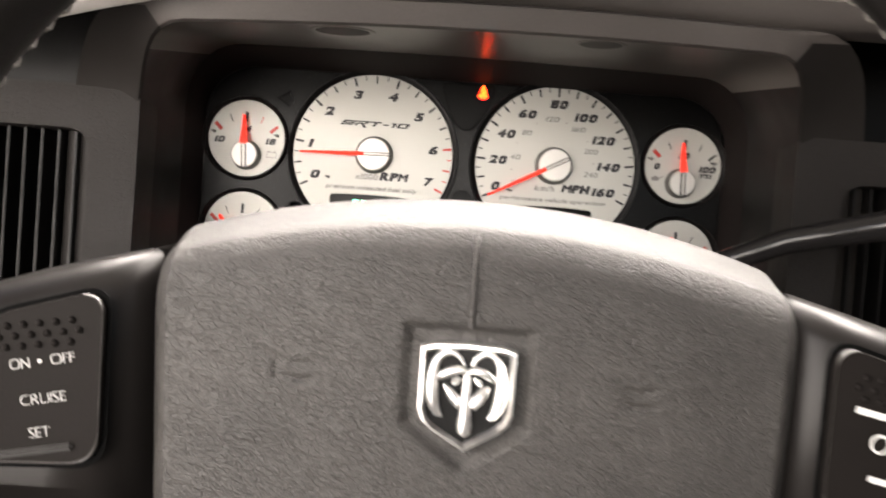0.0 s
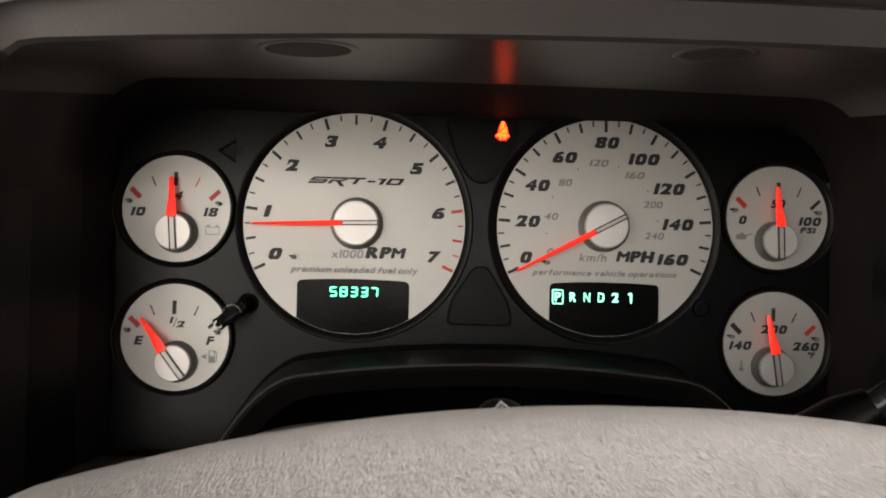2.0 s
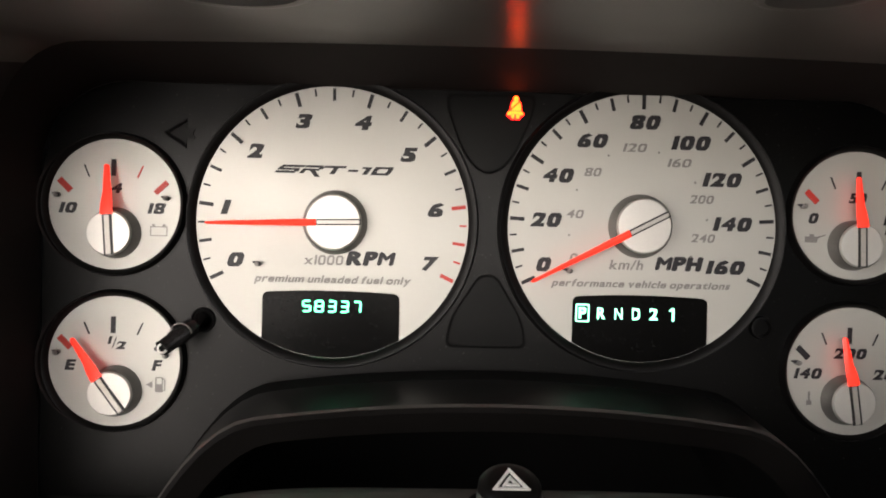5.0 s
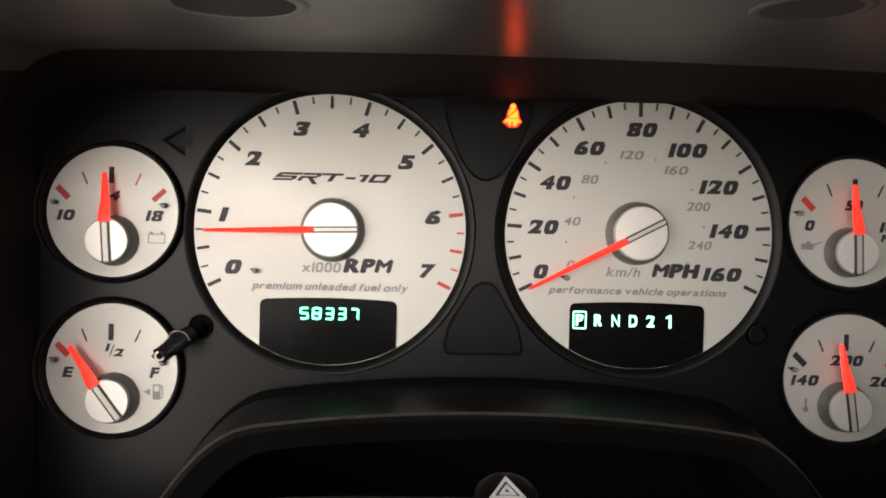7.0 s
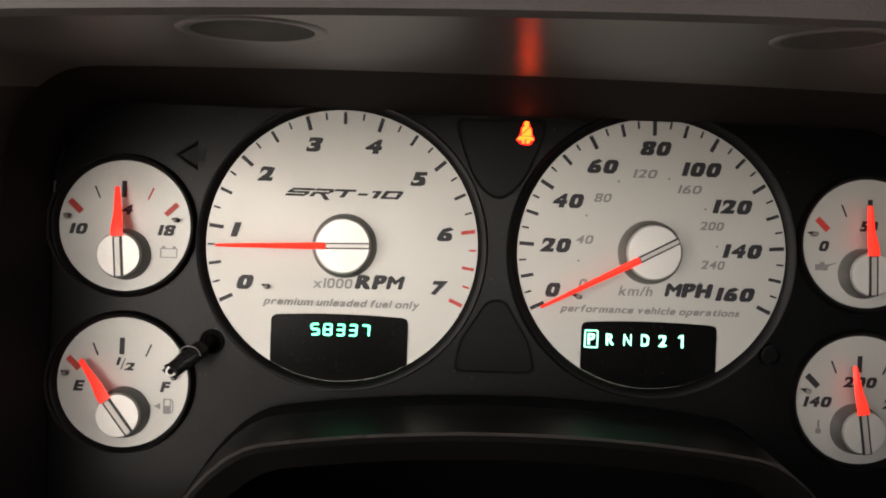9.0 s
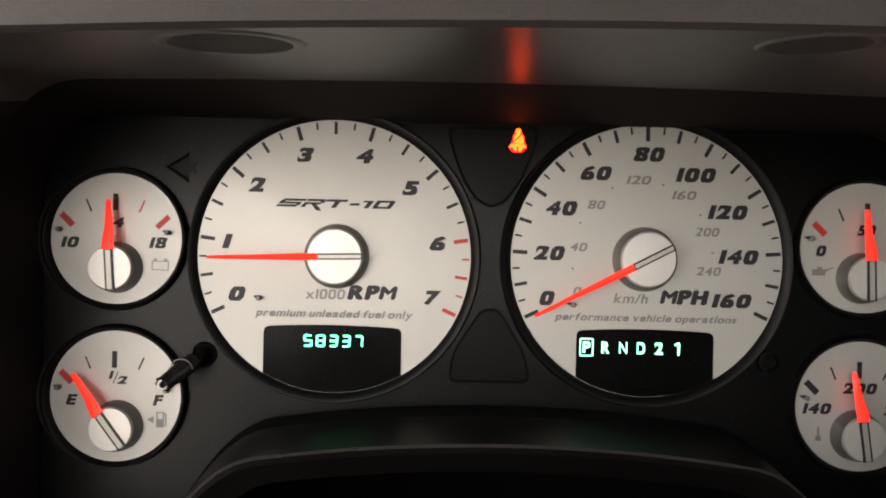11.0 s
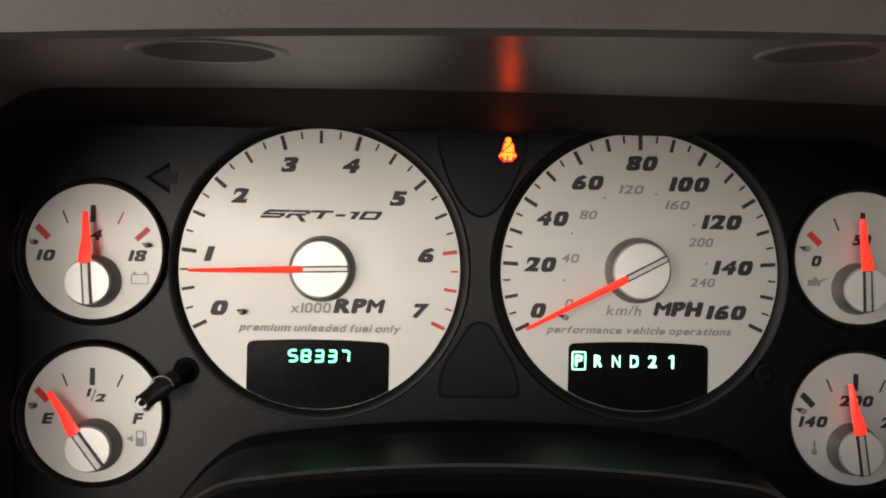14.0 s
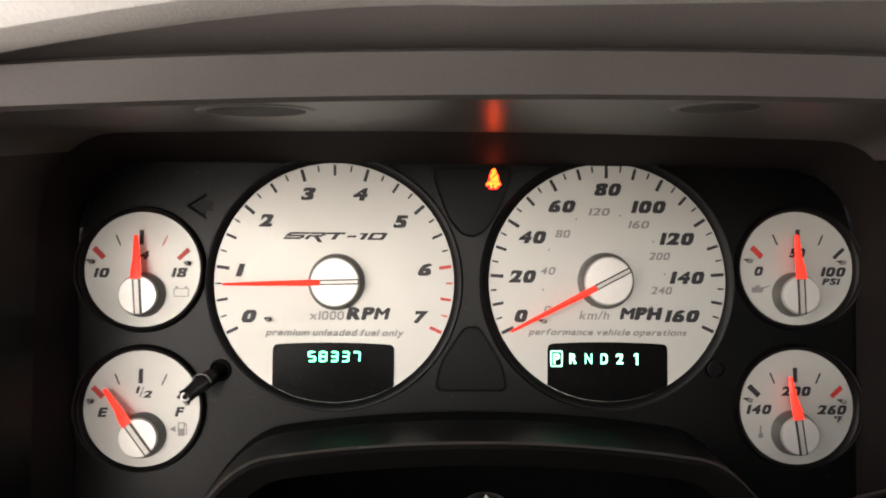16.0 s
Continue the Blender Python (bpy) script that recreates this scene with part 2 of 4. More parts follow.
def loft(rails, closed=False):
    """A skin over rails of equal length, each a list of points."""
    bm = bmesh.new()
    rows = [[bm.verts.new(p) for p in rail] for rail in rails]
    for a, b in zip(rows, rows[1:]):
        for i in range(len(a) if closed else len(a) - 1):
            j = (i + 1) % len(a)
            bm.faces.new((a[i], a[j], b[j], b[i]))
    return bm


def box(x0, x1, y0, y1, z0, z1, bevel=0.0):
    bm = bmesh.new()
    bmesh.ops.create_cube(bm, size=1.0, matrix=Matrix.LocRotScale(((x0 + x1) / 2, (y0 + y1) / 2, (z0 + z1) / 2), None, (x1 - x0, y1 - y0, z1 - z0)))
    if bevel:
        bmesh.ops.bevel(bm, geom=bm.edges[:], offset=bevel, segments=2, affect="EDGES")
    return bm


def joined(*shapes):
    out = bmesh.new()
    for s in shapes:
        me = bpy.data.meshes.new("t")
        s.to_mesh(me)
        s.free()
        out.from_mesh(me)
        bpy.data.meshes.remove(me)
    return out


def tube(points, radius, sides=10):
    """A round bar through points; radius a number or one for each point."""
    bm = bmesh.new()
    rings = []
    pts = [Vector(p) for p in points]
    for i, p in enumerate(pts):
        way = (pts[min(i + 1, len(pts) - 1)] - pts[max(i - 1, 0)]).normalized()
        across = way.cross(Vector((0, 1, 0)) if abs(way.y) < 0.9 else Vector((1, 0, 0))).normalized()
        over = way.cross(across)
        r = radius[i] if isinstance(radius, (list, tuple)) else radius
        rings.append([bm.verts.new(p + across * (r * math.cos(a)) + over * (r * math.sin(a))) for a in (2 * math.pi * k / sides for k in range(sides))])
    for a, b in zip(rings, rings[1:]):
        for k in range(sides):
            bm.faces.new((a[k], a[(k + 1) % sides], b[(k + 1) % sides], b[k]))
    bm.faces.new(rings[0][::-1])
    bm.faces.new(rings[-1])
    return bm


GLYPHS = {}
ROUND = set("02356890OQCDGSRPUaebdopqcgnhumr")


def glyph(ch, bold, square):
    """One letter of the built-in font as (points, faces), its bowls pushed out towards a square."""
    bold = 0.0 if ch in "MNW" else bold
    key = (ch, bold, square)
    if key in GLYPHS:
        return GLYPHS[key]
    cu = bpy.data.curves.new("t", "FONT")
    cu.body, cu.offset, cu.size, cu.resolution_u = ch, bold, 1.0, 3
    ob = new("t", cu)
    bpy.context.view_layer.update()
    me = bpy.data.meshes.new_from_object(ob.evaluated_get(bpy.context.evaluated_depsgraph_get()))
    bpy.data.objects.remove(ob)
    bpy.data.curves.remove(cu)
    pts = [(v.co.x, v.co.y) for v in me.vertices]
    faces = [tuple(p.vertices) for p in me.polygons]
    bpy.data.meshes.remove(me)
    x0, x1 = min(p[0] for p in pts), max(p[0] for p in pts)
    y0, y1 = min(p[1] for p in pts), max(p[1] for p in pts)
    if square and ch in ROUND:
        out = []
        for x, y in pts:
            u, v = 2 * (x - x0) / (x1 - x0) - 1, 2 * (y - y0) / (y1 - y0) - 1
            m = max(abs(u), abs(v), 1e-4)
            k = min((math.hypot(u, v) / m) ** square, 1 / m)
            out.append((x0 + (u * k + 1) / 2 * (x1 - x0), y0 + (v * k + 1) / 2 * (y1 - y0)))
        pts = out
    GLYPHS[key] = ([(x - x0, y) for x, y in pts], faces, x1 - x0)
    return GLYPHS[key]


def lettering(text, mat, wide, high, shear=0.0, bold=0.0, name="lettering", thick=0.0002, heavy=0.0, square=0.75, gap=0.09):
    """A mesh of built-in-font letters in the xz plane, facing -y, centred, of the given size."""
    pts, faces, pen = [], [], 0.0
    for ch in text:
        if ch == " ":
            pen += 0.24
            continue
        p, f, w = glyph(ch, bold, square)
        first = len(pts)
        pts += [(x + pen + shear * y, y) for x, y in p]
        faces += [tuple(first + i for i in q) for q in f]
        pen += w + gap + (0.06 if heavy else 0.0)
    xs, ys = [p[0] for p in pts], [p[1] for p in pts]
    cx, cy, sx, sy = (min(xs) + max(xs)) / 2, (min(ys) + max(ys)) / 2, wide / (max(xs) - min(xs)), high / (max(ys) - min(ys))
    pts = [((x - cx) * sx, (y - cy) * sy) for x, y in pts]
    bm = bmesh.new()
    copies = [(0.0, 0.0)] + ([(heavy, 0), (-heavy, 0), (0, heavy * 0.6), (0, -heavy * 0.6)] if heavy else [])
    for k, (dx, dz) in enumerate(copies):
        vs = [bm.verts.new((x + dx, 0.00003 * k, z + dz)) for x, z in pts]
        for f in faces:
            bm.faces.new([vs[i] for i in f])
    ext = bmesh.ops.extrude_face_region(bm, geom=bm.faces[:])
    for v in ext["geom"]:
        if isinstance(v, bmesh.types.BMVert):
            v.co.y -= thick
    return mesh_of(name, bm, mat, smooth=False)


def place(x, z, y=0.0, angle=0.0):
    return Matrix.Translation((x, y, z)) @ Matrix.Rotation(-radians(angle), 4, "Y")


# ---- the cab around the camera ----
def wall(name, *boxes, mat=M_TRIM, label=""):
    ob = part(name, joined(*[box(*b) for b in boxes]), mat, None, smooth=False)
    return tagged(ob, label, kind="structure")


wall("floor", (-0.52, 1.20, -1.60, 0.70, -0.05, 0.0), mat=M_CARPET)
wall("ceiling", (-0.52, 1.20, -1.60, -0.20, 1.52, 1.57), mat=M_CLOTH)
wall("wall_left", (-0.57, -0.52, -1.60, -1.22, -0.05, 1.02), (-0.57, -0.52, -0.18, 0.70, -0.05, 1.02), (-0.57, -0.52, -1.22, -0.18, -0.05, 0.52), (-0.57, -0.52, -1.60, -1.22, 1.02, 1.57), (-0.57, -0.52, -0.12, 0.70, 1.02, 1.57), (-0.57, -0.52, -1.22, -0.12, 1.48, 1.57))
wall("wall_right", (1.20, 1.25, -1.60, 0.70, -0.05, 1.02), (1.20, 1.25, -1.60, -1.05, 1.02, 1.57), (1.20, 1.25, -0.12, 0.70, 1.02, 1.57), (1.20, 1.25, -1.05, -0.12, 1.48, 1.57))
wall("wall_rear", (-0.57, 1.25, -1.65, -1.60, -0.05, 0.86), (-0.57, -0.50, -1.65, -1.60, 0.86, 1.57), (0.85, 1.25, -1.65, -1.60, 0.86, 1.57), (-0.50, 0.85, -1.65, -1.60, 1.44, 1.57))
wall("wall_front", (-0.57, 1.25, 0.70, 0.75, -0.05, 1.02))


# ---- dashboard ----
def arch_z(x, inset):
    """Height of the column arch: a flat crown that bends into straight, spreading legs; inset measures inwards from its bright edge."""
    u = abs(x - 0.0035)
    crown, leg, k = 0.8345 - 0.8 * u * u - inset, 0.8029 - 1.6 * (u - 0.1208) - 1.89 * inset, 0.024
    h = max(k - abs(crown - leg), 0.0) / k
    return min(crown, leg) - h * h * k / 4


def arch(inset, y, n=56):
    """The arch's outline at depth y, from its left foot to its right one."""
    xs = [0.0035 + 0.168 * (2 * i / n - 1) for i in range(n + 1)]
    return [(x, y, arch_z(x, inset)) for x in xs]


def opening(a, top, y_top, y_side, corner=0.045, low=0.76, n=10, sag=0.0):
    """The hood's outline at one depth: upright sides, round corners and a nearly level top."""
    pts = []
    for i in range(6):
        pts.append((-a, y_side, low + (top - corner - low) * i / 6))
    for i in range(n + 1):
        u = math.pi / 2 * i / n
        k = math.sin(u) ** 2.4
        pts.append((-a + corner * (1 - math.cos(u)), y_side + (y_top - y_side) * k, top - corner + corner * math.sin(u)))
    left = pts[:]
    across = [(-a + corner + (2 * a - 2 * corner) * i / 16, y_top, top + sag * (1 - (2 * i / 16 - 1) ** 2)) for i in range(1, 16)]
    return left + across + [(-x, y, z) for x, y, z in reversed(left)]


dash = thing("dashboard", (0.0, 0.10, 0.70), "dark brown-grey vinyl truck dashboard with a deep hood over the gauges", "dashboard")

HOOD_BACK = opening(0.1875, 0.957, 0.0, 0.0, 0.036)
HOOD_MID = opening(0.1925, 0.963, -0.042, -0.030, 0.040, sag=0.002)


def leaning(rail):
    """The hood's front rises a little towards the middle of the truck."""
    return [(x, y, z + 0.0165 * (x + 0.10) * min(1.0, max(0.0, (z - 0.88) / 0.06))) for x, y, z in rail]


HOOD_FRONT = opening(0.1985, 0.9467, -0.160, -0.092, 0.048, sag=0.0034)
HOOD_LIP = opening(0.1996, 0.9474, -0.1632, -0.0945, 0.049, sag=0.0034)
HOOD_UP = opening(0.2120, 0.9570, -0.1675, -0.092, 0.058, sag=0.0045)
HOOD_OUT = opening(0.2440, 0.9592, -0.1640, -0.084, 0.074, sag=0.0045)
HOOD_SHELL = opening(0.2560, 0.9600, -0.130, -0.064, 0.078, sag=0.0045)
HOOD_FRONT, HOOD_LIP, HOOD_UP, HOOD_OUT, HOOD_SHELL = [leaning(r) for r in (HOOD_FRONT, HOOD_LIP, HOOD_UP, HOOD_OUT, HOOD_SHELL)]
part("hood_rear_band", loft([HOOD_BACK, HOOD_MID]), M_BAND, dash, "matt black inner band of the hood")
HALFWAY = [tuple(Vector(p).lerp(Vector(q), 0.5)) for p, q in zip(HOOD_MID, HOOD_FRONT)]
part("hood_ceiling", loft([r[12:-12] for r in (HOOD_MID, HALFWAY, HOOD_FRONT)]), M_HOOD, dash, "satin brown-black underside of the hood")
# sides of the same skin as the ceiling, darkened by colour for shade
part("hood_side", loft([r[:13] for r in (HOOD_MID, HALFWAY, HOOD_FRONT)]), M_HOODSHADE, dash, "inner side of the hood, its shade put into a near-black colour")
part("hood_side", loft([r[-13:] for r in (HOOD_MID, HALFWAY, HOOD_FRONT)]), M_HOODSHADE, dash, "inner side of the hood, its shade put into a near-black colour")
LIP_RAILS = (HOOD_FRONT, HOOD_LIP, HOOD_UP, HOOD_OUT, HOOD_SHELL)
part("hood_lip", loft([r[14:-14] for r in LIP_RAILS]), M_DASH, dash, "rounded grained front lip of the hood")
# upright ends of the same lip, coloured darker in place of shade
part("hood_cheek", loft([r[:15] for r in LIP_RAILS]), M_CHEEK, dash, "upright front edge of the hood with shade in its darker colour")
part("hood_cheek", loft([r[-15:] for r in LIP_RAILS]), M_CHEEK, dash, "upright front edge of the hood with shade in its darker colour")

# fascia above the lip, and the rolled brow of the dash top over it
def dash_rise(x):
    """How much lower the dash edge runs towards the driver's door, and how it climbs towards the middle of the truck."""
    return -0.48 * max(0.0, min(0.2, -x - 0.02)) ** 1.6 + 0.03 * max(0.0, min(0.1, x))


def lip_top(x):
    u = min(1.0, abs(x) / 0.154)
    return 0.9588 + 0.0045 * (1 - u * u) + 0.0165 * (max(-0.2, min(0.2, x)) + 0.10)


ACROSS = [x / 100 for x in range(-52, 121, 2)]
fascia = []
for k, (y, up) in enumerate(((-0.150, 0.0), (-0.1640, 0.0), (-0.1685, 0.10), (-0.1720, 0.35), (-0.1745, 0.70), (-0.1760, 1.0))):
    fascia.append([(x, y, lip_top(x) + (0.9722 + dash_rise(x) - lip_top(x)) * up) for x in ACROSS])
part("brow_fascia", loft(fascia), M_DASH, dash, "grained vinyl fascia under the dash edge")
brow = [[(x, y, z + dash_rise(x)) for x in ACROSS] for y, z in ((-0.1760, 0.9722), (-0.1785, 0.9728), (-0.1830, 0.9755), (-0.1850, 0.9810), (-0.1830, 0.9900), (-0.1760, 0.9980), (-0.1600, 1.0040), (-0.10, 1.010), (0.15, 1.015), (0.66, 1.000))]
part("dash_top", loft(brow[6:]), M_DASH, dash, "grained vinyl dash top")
# front of the dash top, paler by colour to look lit
part("brow_roll", loft(brow[:7]), M_BROW, dash, "grained roll along the dash edge, the sky's highlight put into its pale colour")

# round covers in the hood's underside; flat discs carry the recess's shade as colour
def ceiling_z(x, y):
    u = (x / 0.155) ** 2
    back, front = 0.963 + 0.002 * (1 - u), 0.9467 + 0.0034 * (1 - u) + 0.0165 * (x + 0.10)
    return front + (back - front) * (y + 0.160) / 0.118


def on_ceiling(cx, cy, r, drop):
    return [(x, y, ceiling_z(x, y) - drop) for x, y in ((cx + r * math.cos(a), cy + 1.2 * r * math.sin(a)) for a in (2 * math.pi * k / 40 for k in range(40)))]


for x, y, s in ((-0.0728, -0.1375, 1.0), (0.0660, -0.1440, 0.76)):
    cover = part("round_cover", loft([on_ceiling(x, y, r * s, d) for r, d in ((0.0180, 0.0), (0.0174, 0.0004), (0.0158, 0.0005), (0.0146, 0.0003))], closed=True), M_HOOD, dash, "thin moulded ring round a disc coloured as a shaded recess")
    part("recess", loft([on_ceiling(x, y, r * s, 0.0003) for r in (0.0148, 0.010, 0.0001)], closed=True), M_RECESS if x < 0 else M_FAINT, cover)

# side panels with the vents
for side in (-1, 1):
    rails = []
    outline = rounded([(side * 0.2255, 0.800), (side * 0.2255, 0.893), (side * 0.335, 0.893), (side * 0.335, 0.800)], 0.016, 6)
    n = len(outline)
    outer = []
    for x, z in outline:
        # push the vent's outline out to the panel's own edge
        u = (abs(x) - 0.28025) / 0.05475
        v = (z - 0.8465) / 0.0465
        k = max(abs(u), abs(v))
        u, v = u / k, v / k
        outer.append((side * (0.2785 + (0.0825 if u < 0 else 0.2415 if side < 0 else 0.92) * u), (0.8465 + (0.0735 if v > 0 else 0.13) * v)))
    half = [((a + 0.25 * (p - a)), (b + 0.25 * (q - b))) for (a, b), (p, q) in zip(outline, outer)]
    rails = [
        [(x, -0.060, z) for x, z in outline],
        [(x, -0.094, z) for x, z in outline],
        [(x + (p - x) * 0.12, -0.098, z + (q - z) * 0.12) for (x, z), (p, q) in zip(outline, half)],
        [(x, -0.099, z) for x, z in half],
        [(x, -0.098, z) for x, z in outer],
        [(x, -0.070, z) for x, z in outer],
    ]
    part("vent_panel", loft(rails, closed=True), M_PANEL, dash, "grained vinyl surround of an air vent")
    part("upper_side_panel", joined(box(-0.52 if side < 0 else 0.214, -0.214 if side < 0 else 1.20, -0.088, -0.080, 0.918, 0.985)), M_MASK, dash, "dark upper side of the dash")
    part("panel_seam", tube([(side * 0.212, -0.0992, 0.7935), (side * 0.26, -0.0994, 0.7905), (side * 0.335, -0.0990, 0.7890)], 0.0007, 8), M_EDGE, dash, "thin seam below the vent, its highlight put into a lighter colour")
    # the vent itself
    vent = thing("air_vent", (side * 0.2785, -0.07, 0.8465), "black air vent with upright slats in the dash", "air vent", "dash air vents")
    part("housing", box(min(side * 0.2195, side * 0.338), max(side * 0.2195, side * 0.338), -0.058, -0.055, 0.797, 0.896), M_VOID, vent)
    slat = mesh_of("slat", box(-0.0008, 0.0008, -0.0915, -0.066, -0.0465, 0.0465, 0.0005), M_SLAT)
    for k in range(10):
        part("slat", slat, None, vent, at=Matrix.Translation((side * (0.2360 + 0.0102 * k), 0, 0.8465)))
    blade = mesh_of("cross_blade", box(-0.056, 0.056, -0.066, -0.060, -0.0007, 0.0007), M_SLAT)
    for k in range(5):
        part("cross_blade", blade, None, vent, at=Matrix.Translation((side * 0.2785, 0, 0.811 + 0.0175 * k)))

# lower dash, left and right of the column's arch
for side in (-1, 1):
    low = []
    for y, z in ((0.004, 0.7740), (-0.004, 0.7765), (-0.007, 0.7795), (-0.030, 0.7800), (-0.060, 0.779), (-0.090, 0.776), (-0.104, 0.770), (-0.108, 0.760), (-0.104, 0.60), (-0.06, 0.35)):
        low.append([(side * x, y, z) for x in (0.1365 if side < 0 else 0.1425, 0.15, 0.17, 0.20, 0.25, 0.35, 0.50, 0.52 if side < 0 else 1.20)])
    part("lower_panel", loft(low), M_DASH, dash, "grained lower dash panel")

# the arched trim over the steering column
ARCH_BACK = arch(-0.0040, -0.002)
ARCH_SHELF = arch(-0.0025, -0.015)
ARCH_EDGE = arch(0.0, -0.0495)
ARCH_BEAD = arch(0.0008, -0.0510)
ARCH_NOSE = arch(0.0025, -0.0525)
ARCH_IN = arch(0.0112, -0.0450)
ARCH_DEEP = arch(0.0135, 0.090)
# back of the shelf blackened: the dark gap there is put in as colour
part("arch_gap_shade", loft([ARCH_BACK, ARCH_SHELF]), M_VOID, dash, "matt black strip standing in for shade behind the shelf")
part("arch_shelf", loft([ARCH_SHELF, ARCH_EDGE]), M_SHELF, dash, "glossy black shelf below the gauges")
part("arch_trim", loft([ARCH_BEAD, ARCH_NOSE, ARCH_IN]), M_ARCH, dash, "matt black rounded face of the column arch")
# the arch edge's highlight line, as a lighter strip
part("arch_bead", loft([ARCH_EDGE, ARCH_BEAD]), M_EDGE, dash, "thin edge of the arch, its highlight put into a lighter colour")
# near-black lining and added back sheet carry the cavity's shade in their colour
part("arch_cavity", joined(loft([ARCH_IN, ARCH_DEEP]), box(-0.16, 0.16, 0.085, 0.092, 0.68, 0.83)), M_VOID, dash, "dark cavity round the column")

# ---- instrument cluster ----
cluster = thing("instrument_cluster", (0.0, 0.004, 0.79), "black gauge cluster with six silver-faced dials and red needles", "instrument panel")
tops, feet = [], []
for i in range(81):
    x = -0.1875 + 0.375 * i / 80
    tops.append((x, 0.0012, 0.957 if abs(x) < 0.1515 else 0.921 + math.sqrt(max(0.0, 0.036**2 - (abs(x) - 0.1515) ** 2))))
    feet.append((x, 0.0012, max(0.781, arch_z(x, -0.0032))))
part("mask_plate", loft([tops, [tuple(Vector(a).lerp(Vector(b), 0.5)) for a, b in zip(tops, feet)], feet]), M_MASK, cluster, "black grained face plate")

TICKS = {}


def tick_mesh(long, wide, mat):
    key = (long, wide, mat.name)
    if key not in TICKS:
        TICKS[key] = mesh_of("tick", box(-long, 0.0, -0.0003, 0.0004, -wide / 2, wide / 2), mat, smooth=False)
    return TICKS[key]


def tick(dial, hub, r, angle, long, wide, mat):
    a = radians(angle)
    part("tick", tick_mesh(long, wide, mat), None, dial, at=place(hub[0] + r * math.cos(a), hub[1] + r * math.sin(a), 0.0, angle))


def numeral(dial, text, x, z, wide, high, mat=M_INK, shear=0.19, bold=0.042, name="numeral", heavy=0.0):
    part(name, lettering(text, mat, wide, high, shear, bold, name, heavy=heavy), None, dial, at=place(x, z, -0.0001))


def needle_set(dial, hub, angle, reach, cap, front, base_wide, into=0.62):
    """The needle, its round cap and the slot across the cap."""
    a = radians(angle)
    start = cap * into
    rows = []
    for r, w, k in ((start, base_wide, 1.08), (cap * 1.05, base_wide, 1.08), (cap * 1.35, base_wide * 0.95, 1.0), (reach * 0.6, base_wide * 0.72, 0.82), (reach - 0.0006, base_wide * 0.42, 0.72), (reach, base_wide * 0.20, 0.72)):
        y = -front * k
        rows.append([(r, y - 0.0006, 0.0), (r, y, w), (r, y + 0.0010, w * 0.7), (r, y + 0.0010, -w * 0.7), (r, y, -w)])
    bm = loft(rows, closed=True)
    part("needle", bm, M_NEEDLE, dial, "glowing red needle", at=place(hub[0], hub[1], 0.0, angle))
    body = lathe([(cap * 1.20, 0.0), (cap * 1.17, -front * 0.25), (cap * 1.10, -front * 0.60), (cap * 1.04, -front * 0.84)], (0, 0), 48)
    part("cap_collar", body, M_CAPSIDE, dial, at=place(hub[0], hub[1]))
    lid = lathe([(cap * 1.02, -front * 0.84), (cap * 1.0, -front * 0.95), (cap * 0.965, -front), (cap * 0.5, -front - 0.00015), (0.0, -front - 0.0002)], (0, 0), 48)
    part("cap", lid, M_CAP, dial, "brushed silver needle cap", at=place(hub[0], hub[1]))
    w = min(base_wide * 0.95, 0.0019)
    part("cap_slot", box(-cap * 1.0, cap * into, -front - 0.0006, -front + 0.001, -w, w), M_SLOT, dial, at=place(hub[0], hub[1], 0.0, angle))
    part("slot_bar", box(-cap * 0.96, cap * (into - 0.04), -front - 0.0010, -front, -w * 0.52, w * 0.52), M_SLOTLIGHT, dial, at=place(hub[0], hub[1], 0.0, angle))


def stop_pin(dial, x, z):
    part("stop_pin", lathe([(0.0011, 0.0), (0.0011, -0.0030), (0.0007, -0.0036), (0.0, -0.0037)], (0, 0), 12), M_GREYINK, dial, at=place(x, z))
    # dark tapering sliver that stands in for the pin's shadow
    part("pin_shadow", tube([(-0.0024, -0.0004, 0.0006), (-0.0010, -0.0014, 0.0004), (0.0004, -0.0024, 0.0), (0.0010, -0.0028, -0.0002)], [0.0002, 0.0007, 0.0010, 0.0008], 8), M_INK, dial, at=place(x, z))


def face(name, c, r, ring, label):
    dial = part(name, lathe([(0.0, 0.0), (r * 0.5, 0.0), (r + 0.0004, 0.0), (r + 0.0004, 0.0010)], (0, 0), 96), M_DIAL, cluster, label, at=place(*c))
    part("dial_ring", lathe([(r, 0.0004), (r + 0.0006, -0.0010), (r + ring * 0.7, -0.0024), (r + ring * 0.92, -0.0026), (r + ring, -0.0021), (r + ring + 0.0007, 0.0010)], (0, 0), 96), M_RING, dial, "black ring round the dial", at=place(*c))
    return dial


def window(dial, c, r, half=0.029, top=-0.0298):
    """The smoked display window, cut off below by the dial's round edge."""
    foot = -math.sqrt(r * r - half * half)
    crown = [(half * 0.25 * k, top + 0.0010 * (1 - (0.25 * k) ** 2)) for k in range(-3, 4)]
    pts = rounded([(-half, -0.047), (-half, top)] + crown + [(half, top), (half, -0.047)], 0.0028, 5)[6:-6]
    arc = [(half * (1 - 2 * k / 16), -math.sqrt(r * r - (half * (1 - 2 * k / 16)) ** 2)) for k in range(17)]
    return part("display_window", prism([(half, foot)] + arc[1:-1] + [(-half, foot)] + pts, -0.0005, 0.0004), M_GLOSSBLACK, dial, "smoked black display window", at=place(*c))


# tachometer
TC, SC, BIG = (-0.0655, 0.8995), (0.0662, 0.9005), 0.0573
tach = face("tachometer", TC, BIG, 0.0040, "large silver tachometer face numbered 0 to 7")
SPAN = 230.5
